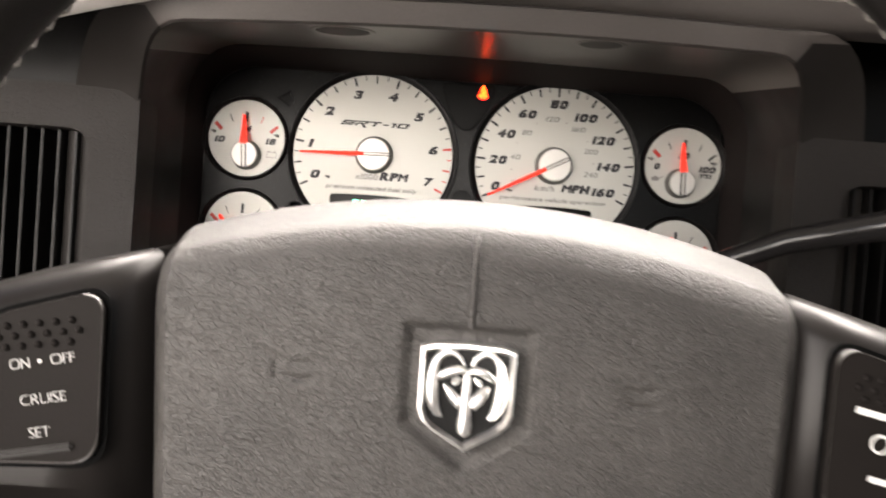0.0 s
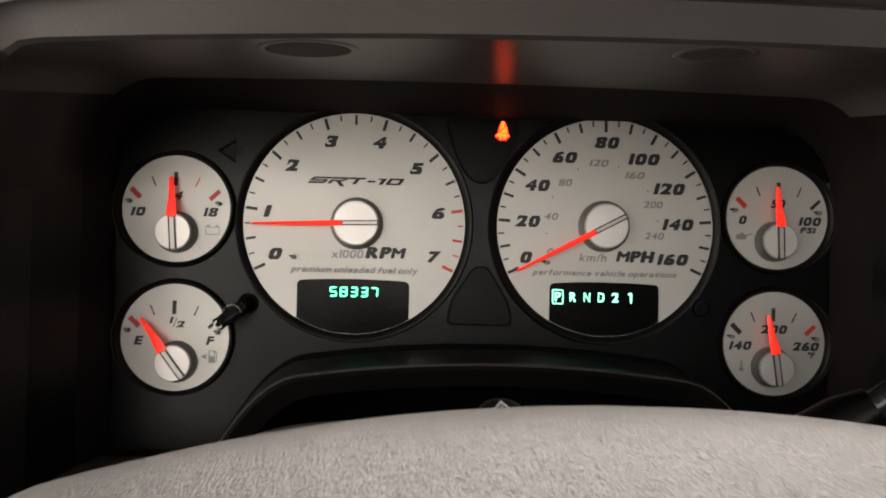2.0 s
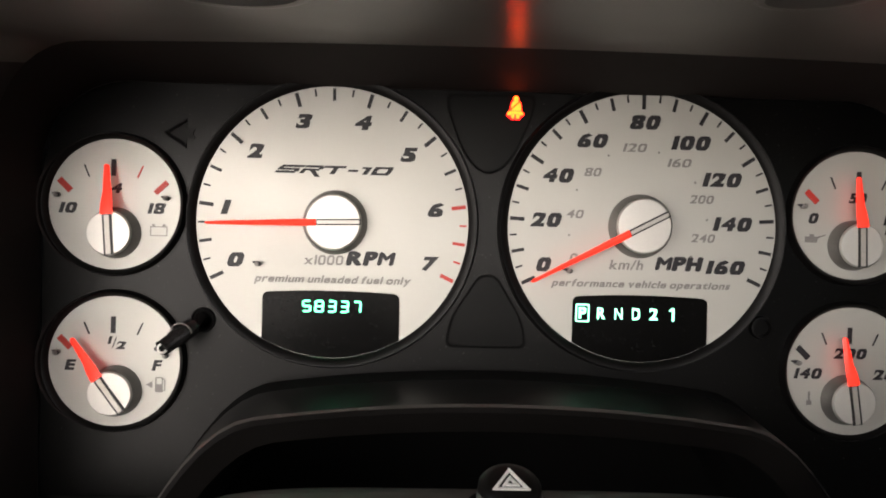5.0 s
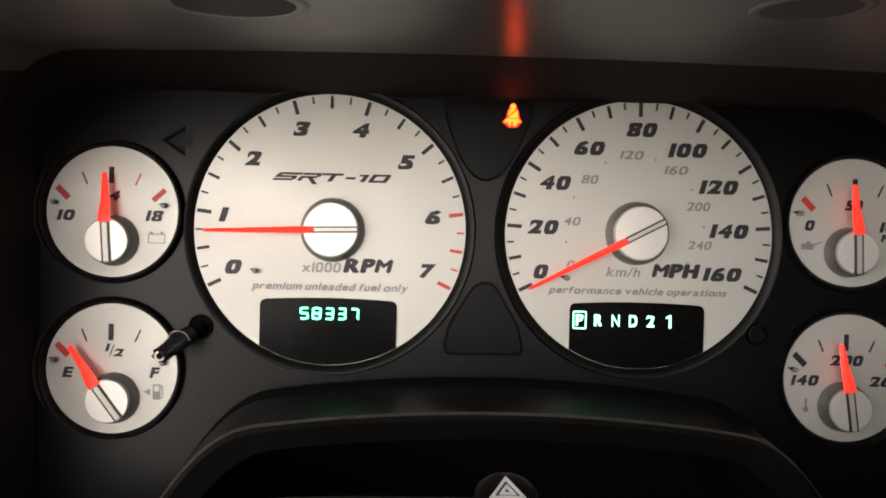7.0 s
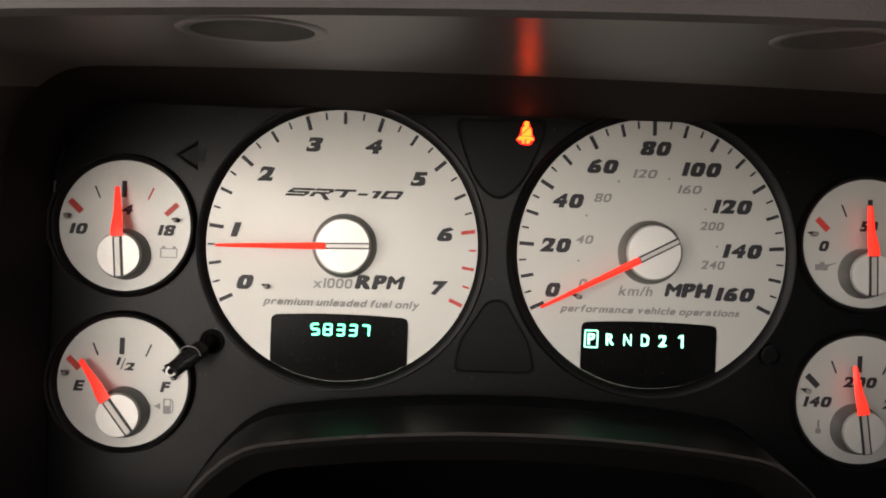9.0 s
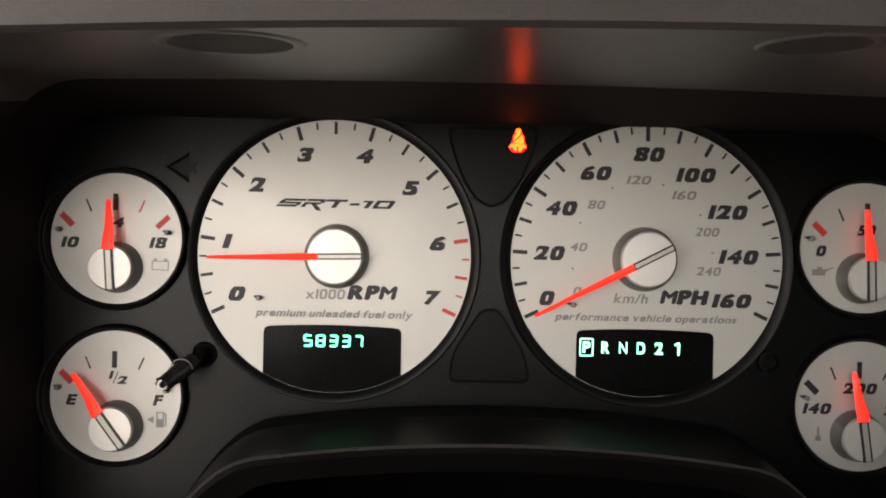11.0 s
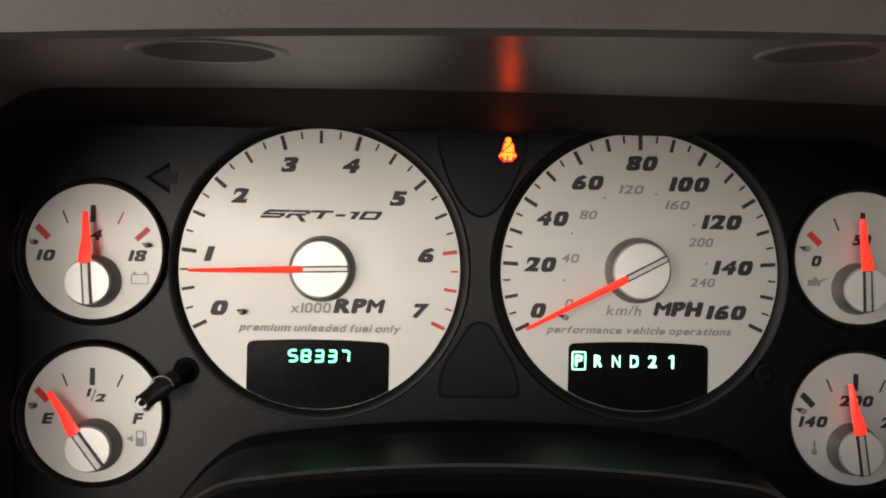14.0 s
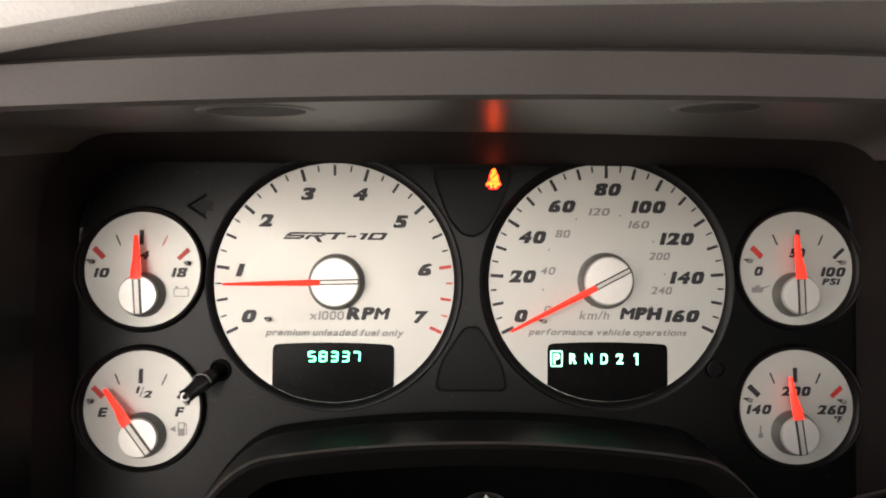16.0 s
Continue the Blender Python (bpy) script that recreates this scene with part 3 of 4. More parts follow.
for i in range(29):
    red = i >= 24
    big_one = i % 2 == 0
    tick(tach, TC, BIG - 0.0006, 205.7 - SPAN * i / 28, (0.0060 if i % 4 == 0 else 0.0052) if big_one else 0.0030, (0.0016 if i % 4 == 0 else 0.0013) if big_one else 0.0008, M_REDINK if red else M_INK)
for text, x, z in (("0", -0.106, 0.883), ("1", -0.1105, 0.905), ("2", -0.0985, 0.929), ("3", -0.0785, 0.942), ("4", -0.0535, 0.942), ("5", -0.0340, 0.929), ("6", -0.0220, 0.906), ("7", -0.0238, 0.883)):
    numeral(tach, text, x, z, 0.0046 if text == "1" else 0.0073, 0.0061, bold=0.066)
numeral(tach, "RPM", -0.0491, 0.8846, 0.0204, 0.0056, bold=0.03, name="lettering", heavy=0.00050)
numeral(tach, "x1000", -0.0690, 0.8836, 0.0168, 0.0042, M_GREYINK, 0.1, 0.02, "lettering")
numeral(tach, "premium unleaded fuel only", -0.0650, 0.8750, 0.0665, 0.0042, M_GREYINK, 0.25, 0.036, "lettering")
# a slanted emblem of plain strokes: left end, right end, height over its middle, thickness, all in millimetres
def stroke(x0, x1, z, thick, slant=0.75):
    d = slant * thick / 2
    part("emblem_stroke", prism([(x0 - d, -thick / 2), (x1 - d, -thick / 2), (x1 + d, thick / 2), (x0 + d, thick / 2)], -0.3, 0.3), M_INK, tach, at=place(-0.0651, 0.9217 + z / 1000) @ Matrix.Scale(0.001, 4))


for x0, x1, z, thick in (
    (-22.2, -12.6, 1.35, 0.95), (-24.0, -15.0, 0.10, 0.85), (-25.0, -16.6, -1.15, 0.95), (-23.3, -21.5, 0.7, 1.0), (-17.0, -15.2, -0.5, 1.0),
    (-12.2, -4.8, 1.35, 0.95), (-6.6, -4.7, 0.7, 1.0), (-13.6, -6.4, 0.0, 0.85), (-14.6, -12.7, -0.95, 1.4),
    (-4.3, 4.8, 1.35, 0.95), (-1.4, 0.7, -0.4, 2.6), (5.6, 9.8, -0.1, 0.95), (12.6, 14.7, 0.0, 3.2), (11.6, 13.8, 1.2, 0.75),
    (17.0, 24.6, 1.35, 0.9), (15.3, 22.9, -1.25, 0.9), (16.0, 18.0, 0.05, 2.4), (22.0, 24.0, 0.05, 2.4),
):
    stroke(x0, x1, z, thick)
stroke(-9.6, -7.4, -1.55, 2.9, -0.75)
stop_pin(tach, -0.0965, 0.8815)
window(tach, TC, BIG)
needle_set(tach, (-0.0645, 0.8996), 181.5, 0.0532, 0.0114, 0.0075, 0.0014)

# seven-stroke digits of the mileage
STROKES = {"a": (0, 1, 0), "b": (0.5, 0.5, 1), "c": (0.5, -0.5, 1), "d": (0, -1, 0), "e": (-0.5, -0.5, 1), "f": (-0.5, 0.5, 1), "g": (0, 0, 0)}
LIT = {"5": "afgcd", "8": "abcdefg", "3": "abgcd", "7": "abc"}
UP = mesh_of("display_stroke", box(-0.00036, 0.00036, -0.0004, 0.0002, -0.00102, 0.00102, 0.0001), M_VFD)
ALONG = mesh_of("display_stroke", box(-0.00128, 0.00128, -0.0004, 0.0002, -0.00036, 0.00036, 0.0001), M_VFD)
for k, ch in enumerate("58337"):
    for stroke in LIT[ch]:
        sx, sz, up = STROKES[stroke]
        cx, cz = sx * 0.0031, sz * 0.0022
        part("display_stroke", UP if up else ALONG, None, tach, "green-white glowing stroke", at=place(-0.0757 + 0.0053 * k + cx + 0.06 * cz, 0.8640 + cz, -0.0006))

# speedometer
speedo = face("speedometer", SC, BIG, 0.0040, "large silver speedometer face numbered 0 to 160")
for i in range(33):
    big_one = i % 2 == 0
    tick(speedo, SC, BIG - 0.0006, 205.9 - SPAN * i / 32, (0.0062 if i % 4 == 0 else 0.0054) if big_one else 0.0030, (0.0016 if i % 4 == 0 else 0.0014) if big_one else 0.0008, M_INK)
for text, x, z in (("0", 0.0245, 0.8840), ("20", 0.0250, 0.9030), ("40", 0.0298, 0.9220), ("60", 0.0440, 0.9372), ("80", 0.0663, 0.9455), ("100", 0.0862, 0.9372), ("120", 0.1000, 0.9218), ("140", 0.1050, 0.9030), ("160", 0.1025, 0.8845)):
    numeral(speedo, text, x, z, {1: 0.0066, 2: 0.0134, 3: 0.0171}[len(text)], 0.0061, bold=0.066)
for text, x, z in (("0", 0.0372, 0.8872), ("40", 0.0374, 0.9058), ("80", 0.0445, 0.9238), ("120", 0.0622, 0.9346), ("160", 0.0815, 0.9286), ("200", 0.0915, 0.9133), ("240", 0.0925, 0.8967)):
    numeral(speedo, text, x, z, {1: 0.0035, 2: 0.0075, 3: 0.0105}[len(text)], 0.0036, M_GREYINK, bold=0.024)
numeral(speedo, "MPH", 0.0826, 0.8855, 0.0200, 0.0056, bold=0.03, name="lettering", heavy=0.00050)
numeral(speedo, "km/h", 0.0598, 0.8846, 0.0146, 0.0042, M_GREYINK, 0.2, 0.02, "lettering")
numeral(speedo, "performance vehicle operations", 0.0663, 0.8760, 0.0770, 0.0040, M_GREYINK, 0.25, 0.036, "lettering")
for x, z in ((0.0350, 0.8967), (0.0378, 0.9160), (0.0510, 0.9310), (0.0725, 0.9328), (0.0885, 0.9204), (0.0940, 0.9046), (0.0875, 0.8888)):
    part("dot", lathe([(0.0005, 0.0003), (0.0005, -0.0003), (0.0, -0.0003)], (0, 0), 8), M_GREYINK, speedo, at=place(x, z))
stop_pin(speedo, 0.0352, 0.8815)
window(speedo, SC, BIG)
needle_set(speedo, (0.0653, 0.9012), 207.8, 0.0525, 0.0114, 0.0075, 0.0015)
part("gear_letter", prism([(0.0002, -0.0027), (0.0011, -0.0027), (0.0011, 0.0027), (0.0001, 0.0027), (-0.0010, 0.0020), (-0.0010, 0.0013), (0.0002, 0.0018)], -0.0002, 0.0), M_VFDW, speedo, "green-white glowing digit", at=place(0.0798, 0.8637, -0.0006))
for ch, x in (("R", 0.0495), ("N", 0.0570), ("D", 0.0645), ("2", 0.0720)):
    part("gear_letter", lettering(ch, M_VFDW, 0.0033, 0.0049, 0.0, 0.026, "gear_letter"), None, speedo, "green-white glowing letter", at=place(x, 0.8637, -0.0006))
part("gear_letter", lettering("P", M_VFDW, 0.0031, 0.0047, 0.0, 0.026, "gear_letter"), None, speedo, "green-white glowing letter", at=place(0.0415, 0.8637, -0.0006))
frame_out, frame_in = rounded([(-0.0029, -0.0038), (-0.0029, 0.0038), (0.0029, 0.0038), (0.0029, -0.0038)], 0.0008, 3), rounded([(-0.0024, -0.0033), (-0.0024, 0.0033), (0.0024, 0.0033), (0.0024, -0.0033)], 0.0005, 3)
part("gear_frame", loft([[(x, 0.0, z) for x, z in frame_out], [(x, -0.0003, z) for x, z in frame_out], [(x, -0.0003, z) for x, z in frame_in], [(x, 0.0, z) for x, z in frame_in]], closed=True), M_VFDW, speedo, "glowing frame round the park letter", at=place(0.0415, 0.8637, -0.0006))


# the four small dials
def small_dial(name, c, pivot, reach, label, angle, left_mat, right_mat, words, minor_right=M_INK, aside=0.0):
    dial = face(name, c, 0.0273, 0.0024, label)
    rails = [[], [], [], []]
    for k in range(41):
        a = radians((180 if c[0] < 0 else 0) - 70 + 140 * k / 40)
        swell = math.sin(math.pi * k / 40) ** 0.7
        for rail, r, y in zip(rails, (0.0296, 0.0298 + 0.0006 * swell, 0.0298 + 0.0016 * swell, 0.0299 + 0.0022 * swell), (0.0011, 0.0010 - 0.0045 * swell, 0.0010 - 0.0048 * swell, 0.0012)):
            rail.append((r * math.cos(a), y, r * math.sin(a)))
    part("outer_shell", loft(rails), M_BAND, dial, "glossy black shell beside the dial", at=place(*c))
    hub = (c[0] - 0.0008 + aside, c[1] - 0.0118)
    tick(dial, hub, 0.0313, 135.6, 0.0068, 0.0026, left_mat)
    tick(dial, hub, 0.0306, 113, 0.0055, 0.0006, M_INK)
    tick(dial, hub, 0.0307, 89.6, 0.0070, 0.0020, M_INK)
    tick(dial, hub, 0.0308, 66, 0.0055, 0.0006, minor_right)
    tick(dial, hub, 0.0313, 43.4, 0.0068, 0.0022 if right_mat is M_REDINK else 0.0017, right_mat)
    for text, x, z, w, h in words:
        numeral(dial, text, c[0] + x, c[1] + z, w, h, bold=0.0 if text == "/" else 0.05)
    stop_pin(dial, c[0] - 0.0235, c[1] + 0.0035)
    stop_pin(dial, c[0] + 0.0220, c[1] + 0.0030)
    needle_set(dial, pivot, angle, reach, 0.0090, 0.0078, 0.0026, 0.86)
    return dial


volt = small_dial("voltmeter", (-0.1572, 0.9050), (-0.1566, 0.8929), 0.0284, "small silver battery gauge reading mid-scale", 94.0, M_REDINK, M_REDINK, (("10", -0.0193, -0.0018, 0.0078, 0.0046), ("14", -0.0006, 0.0068, 0.0076, 0.0042), ("18", 0.0177, -0.0014, 0.0078, 0.0046)), M_REDINK)
fuel = small_dial("fuel_gauge", (-0.1562, 0.8388), (-0.1551, 0.8264), 0.0280, "small silver fuel gauge reading nearly empty", 126.8, M_REDINK, M_INK, (("E", -0.0182, -0.0018, 0.0050, 0.0045), ("1", -0.0018, 0.0089, 0.0022, 0.0033), ("/", 0.0000, 0.0078, 0.0022, 0.0048), ("2", 0.0028, 0.0068, 0.0046, 0.0033), ("F", 0.0181, -0.0014, 0.0046, 0.0045)))
oil = small_dial("oil_pressure_gauge", (0.1585, 0.9080), (0.1572, 0.8952), 0.0289, "small silver oil gauge numbered 0 to 100", 92.0, M_REDINK, M_INK, (("0", -0.0185, -0.0015, 0.0044, 0.0045), ("50", 0.0005, 0.0075, 0.0080, 0.0045), ("100", 0.0180, -0.0016, 0.0124, 0.0046), ("PSI", 0.0170, -0.0063, 0.0090, 0.0032)), aside=0.0013)
temp = small_dial("temperature_gauge", (0.1580, 0.8410), (0.1563, 0.8287), 0.0277, "small silver temperature gauge numbered 140 to 260", 98.0, M_INK, M_REDINK, (("140", -0.0183, -0.0012, 0.0124, 0.0046), ("200", -0.0002, 0.0076, 0.0146, 0.0046), ("260", 0.0172, -0.0012, 0.0146, 0.0046), ("°F", 0.0203, -0.0057, 0.0040, 0.0032)))
# printed symbols on the small dials
part("battery_symbol", joined(box(-0.0036, 0.0036, -0.0002, 0.0, -0.0025, -0.0021), box(-0.0036, 0.0036, -0.0002, 0.0, 0.0012, 0.0016), box(-0.0036, -0.0032, -0.0002, 0.0, -0.0025, 0.0016), box(0.0032, 0.0036, -0.0002, 0.0, -0.0025, 0.0016), box(-0.0028, -0.0016, -0.0002, 0.0, 0.0016, 0.0025), box(0.0016, 0.0028, -0.0002, 0.0, 0.0016, 0.0025)), M_GREYINK, volt, "grey printed battery symbol", at=place(-0.1385, 0.8945))
part("pump_symbol", joined(box(-0.0018, 0.0014, -0.0002, 0.0, -0.0032, 0.0002), box(-0.0018, -0.0013, -0.0002, 0.0, 0.0002, 0.0032), box(0.0009, 0.0014, -0.0002, 0.0, 0.0002, 0.0032), box(-0.0018, 0.0014, -0.0002, 0.0, 0.0027, 0.0032), box(0.0020, 0.0024, -0.0002, 0.0, -0.0022, 0.0022), box(0.0014, 0.0024, -0.0002, 0.0, -0.0026, -0.0022), prism([(0.0012, 0.0031), (0.0024, 0.0022), (0.0021, 0.0019), (0.0012, 0.0026)], -0.0002, 0.0), prism([(-0.0058, 0.0), (-0.0030, 0.0014), (-0.0030, -0.0014)], -0.0002, 0.0)), M_GREYINK, fuel, "grey printed fuel pump symbol", at=place(-0.1370, 0.8292))
part("oil_symbol", joined(prism([(-0.0030, -0.0014), (0.0022, -0.0014), (0.0030, 0.0012), (-0.0030, 0.0012)], -0.0002, 0.0), prism([(0.0026, 0.0004), (0.0060, 0.0018), (0.0060, 0.0022), (0.0026, 0.0012)], -0.0002, 0.0), box(-0.0010, 0.0010, -0.0002, 0.0, 0.0012, 0.0022)), M_GREYINK, oil, "grey printed oil can symbol", at=place(0.1395, 0.8975))
part("thermometer_symbol", joined(box(-0.0004, 0.0004, -0.0002, 0.0, -0.0010, 0.0030), box(-0.0011, 0.0011, -0.0002, 0.0, -0.0028, -0.0008)), M_GREYINK, temp, "grey printed thermometer symbol", at=place(0.1405, 0.8290))

# telltale fields between the dials
for name, pts, label in (("upper_telltale_field", [(-0.0186, 0.9555), (0.0195, 0.9560), (0.0193, 0.9505), (0.0168, 0.9428), (0.0118, 0.9312), (0.0060, 0.9237), (0.0, 0.9212), (-0.0056, 0.9237), (-0.0114, 0.9312), (-0.0160, 0.9428), (-0.0184, 0.9505)], "dark warning-lamp field between the dials"), ("lower_telltale_field", [(-0.0170, 0.8475), (-0.0150, 0.8600), (-0.0030, 0.8790), (0.0045, 0.8790), (0.0160, 0.8600), (0.0185, 0.8475)], "dark unlit warning-lamp field between the dials")):
    line = rounded(pts, 0.0042, 5)
    cx, cz = sum(p[0] for p in line) / len(line), sum(p[1] for p in line) / len(line)
    inner = [(cx + (x - cx) * 0.93, cz + (z - cz) * 0.93) for x, z in line]
    field = part(name, loft([[(x, 0.0012, z) for x, z in line], [(x, 0.0004, z) for x, z in line], [(x, 0.0004, z) for x, z in inner], [(x, 0.0009, z) for x, z in inner]], closed=True), M_VOID, cluster, label)
    part("field_glass", prism(inner, 0.0008, 0.0011), M_FIELD, field)
    if name.startswith("upper"):
        pieces = ([(-0.0015, 0.0021), (-0.0008, 0.0026), (0.0013, 0.0026), (0.0021, 0.0019), (0.0025, -0.0013), (-0.0020, -0.0013)], [(-0.0037, -0.0031), (-0.0027, -0.0016), (0.0027, -0.0017), (0.0037, -0.0029), (0.0028, -0.0033), (0.0018, -0.0028), (-0.0017, -0.0028), (-0.0028, -0.0034)], [(-0.0019, -0.0030), (-0.0004, -0.0030), (-0.0005, -0.0047), (-0.0014, -0.0047)], [(0.0003, -0.0030), (0.0022, -0.0030), (0.0016, -0.0047), (0.0004, -0.0047)])
        lamp = joined(lathe([(0.0, -0.0003), (0.0011, -0.0003), (0.0011, 0.0003)], (0.0002, 0.0037), 14), *[prism(rounded(p, 0.0003, 3), -0.0003, 0.0003) for p in pieces])
        lamp = part("warning_lamp", lamp, M_AMBER, field, "glowing amber belt warning lamp", at=place(0.0107, 0.9503, 0.0))
        # outline of an added red plate: the symbol's glow as a shape
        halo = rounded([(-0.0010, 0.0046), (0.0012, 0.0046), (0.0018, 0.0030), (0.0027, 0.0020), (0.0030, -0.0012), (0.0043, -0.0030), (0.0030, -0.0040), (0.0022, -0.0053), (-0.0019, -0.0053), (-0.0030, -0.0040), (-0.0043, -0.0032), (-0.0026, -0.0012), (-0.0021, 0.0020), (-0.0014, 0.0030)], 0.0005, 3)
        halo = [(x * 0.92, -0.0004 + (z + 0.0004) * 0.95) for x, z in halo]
        part("lamp_glow", prism(halo, 0.0003, 0.0006), M_LAMPGLOW, field, "red plate behind the lamp that stands in for its glow", at=place(0.0107, 0.9503, 0.0))
        part("lamp_bar", box(-0.0030, 0.0022, -0.0006, 0.0, -0.00022, 0.00022), M_VOID, field, at=place(0.0110, 0.9514, 0.0, 42))

# unlit turn arrow, reset stalk and its twin socket
part("turn_arrow", joined(prism([(-0.0080, 0.0), (0.0016, 0.0062), (0.0016, 0.0047), (-0.0056, 0.0)], 0.0004, 0.0014), prism([(-0.0080, 0.0), (-0.0056, 0.0), (0.0016, -0.0047), (0.0016, -0.0062)], 0.0004, 0.0014)), M_VOID, cluster, "unlit black turn-signal arrow", at=place(-0.1295, 0.9357))
part("arrow_window", prism([(-0.0056, 0.0), (0.0016, 0.0047), (0.0016, 0.0024), (0.0052, 0.0024), (0.0042, 0.0), (0.0052, -0.0024), (0.0016, -0.0024), (0.0016, -0.0047)], 0.0008, 0.0014), M_FIELD, cluster, at=place(-0.1295, 0.9357))
part("reset_socket", lathe([(0.0054, 0.0012), (0.0051, 0.0002), (0.0046, -0.0001), (0.0044, 0.0010), (0.0, 0.0010)], (0, 0), 28), M_VOID, cluster, "round black socket of the trip reset", at=place(-0.1195, 0.8570))
part("blank_socket", lathe([(0.0050, 0.0012), (0.0046, -0.0008), (0.0036, -0.0009), (0.0034, 0.0010), (0.0, 0.0010)], (0, 0), 28), M_MASK, cluster, "blank round plug in the plate", at=place(0.1190, 0.8590))
stalk = part("reset_stalk", tube([(-0.1197, 0.001, 0.8568), (-0.1220, -0.0060, 0.8548), (-0.1268, -0.0140, 0.8503), (-0.1274, -0.0146, 0.8498), (-0.1298, -0.0185, 0.8475)], [0.0038, 0.0038, 0.0038, 0.0034, 0.0033], 18), M_LEVER, cluster, "broken black trip reset stalk")
part("stalk_clip", tube([(-0.1248 + 0.0045 * math.cos(a), -0.0118 - 0.0010 * math.sin(a), 0.8524 + 0.0045 * math.sin(a)) for a in (0.1 + 0.30 * k for k in range(10))], 0.00026, 6), M_CAPSIDE, stalk, "bent bright wire clip")
part("tip_ring", lathe([(0.0012, -0.0003), (0.0017, -0.0006), (0.0021, -0.0005), (0.0022, 0.0002)], (0, 0), 18), M_CAP, stalk, at=place(-0.1298, 0.8475, -0.0186))
part("tip_bore", lathe([(0.0, -0.0002), (0.0013, -0.0003)], (0, 0), 14), M_VOID, stalk, at=place(-0.1298, 0.8475, -0.0188))
part("broken_stub", tube([(-0.1296, -0.0150, 0.8472), (-0.1322, -0.0160, 0.8482), (-0.1330, -0.0160, 0.8496)], [0.0014, 0.0012, 0.0006], 8), M_LEVER, stalk)

# ---- steering column ----
column = thing("steering_column", (0.0, -0.12, 0.72), "black plastic steering column shroud with a hazard switch on top", "steering column")
rows = []
for y, dz, wide in ((-0.086, -0.004, 0.122), (-0.090, -0.001, 0.124), (-0.098, 0.0, 0.124), (-0.160, 0.001, 0.120), (-0.215, -0.002, 0.110), (-0.235, -0.009, 0.102)):
    row = [(-wide, y, 0.66), (-wide, y, 0.74)]
    for i in range(33):
        x = wide * (2 * i / 32 - 1)
        u = abs(x) / 0.124
        row.append((x, y, 0.8178 + dz - 0.0010 * u * u - 0.026 * u**6))
    rows.append(row + [(wide, y, 0.74), (wide, y, 0.66)])
part("shroud", loft(rows), M_COLUMN, column, "wide black column shroud")
part("switch_well", tube([(0.0, -0.1070, 0.8160), (0.0, -0.1070, 0.81855)], [0.0125, 0.0121], 40), M_VOID, column, "dark well round the hazard switch")
part("switch_collar", tube([(0.0, -0.1070, 0.8120), (0.0, -0.1072, 0.8208), (0.0, -0.1073, 0.8216)], [0.0097, 0.0096, 0.0090], 40), M_CAPSIDE, column, "grey metal collar below the hazard switch")
tilt = Matrix.Translation((0.0, -0.1075, 0.8248)) @ Matrix.Rotation(radians(-67), 4, "X")
switch = part("hazard_switch", lathe([(0.0, -0.0006), (0.0060, -0.0004), (0.0082, 0.0002), (0.0091, 0.0014), (0.0093, 0.0046), (0.0090, 0.0090)], (0, 0), 40), M_RING, column, "round black hazard switch", at=tilt)


def tri_ring(r0, r1):
    def corner(r, k):
        return (r * math.sin(2 * math.pi * k / 3), r * math.cos(2 * math.pi * k / 3))
    a, b = [corner(r0, k) for k in range(3)], [corner(r1, k) for k in range(3)]
    return loft([[(x, -0.0002, z) for x, z in a], [(x, -0.0007, z) for x, z in a], [(x, -0.0007, z) for x, z in b], [(x, -0.0002, z) for x, z in b]], closed=True)


part("hazard_triangle", joined(tri_ring(0.0062, 0.0044), tri_ring(0.0029, 0.0012)), M_WHITE, switch, "white hazard triangle", at=tilt @ Matrix.Translation((0.0, -0.0004, -0.0012)), smooth=False)
lever = thing("gear_lever", (0.13, -0.14, 0.835), "glossy black gear lever beside the steering column", "gear lever")
part("lever_rod", tube([(0.110, -0.125, 0.815), (0.140, -0.140, 0.842), (0.170, -0.150, 0.856), (0.215, -0.165, 0.868), (0.28, -0.185, 0.874)], [0.006, 0.0062, 0.0068, 0.0078, 0.0085], 16), M_LEVER, lever)
part("lever_boot", tube([(0.100, -0.122, 0.806), (0.122, -0.131, 0.826), (0.130, -0.135, 0.833)], [0.014, 0.011, 0.0075], 16), M_MASK, lever)

# ---- steering wheel ----
wheel = thing("steering_wheel", (0.0, -0.29, 0.786), "grey leather steering wheel with a grained pad and chrome shield badge", "steering wheel")
WC, WR, WT = (0.0, -0.330, 0.786), 0.1893, 0.0142
rim = lathe([(WR + WT * math.cos(a), WC[1] + WT * 1.1 * math.sin(a)) for a in (2 * math.pi * k / 24 for k in range(25))], (WC[0], WC[2]), 128)
rim = part("rim", rim, M_RIM, wheel, "black leather-wrapped rim with light stitching")
stitch = mesh_of("stitch", joined(tube([(-0.0014, 0.0, -0.0006), (0.0, -0.0006, 0.0), (0.0014, 0.0, 0.0006)], 0.00026, 6), tube([(-0.0009, 0.0, 0.0006), (0.0, -0.0004, 0.0), (0.0010, 0.0, -0.0006)], 0.00022, 6)), M_THREAD)
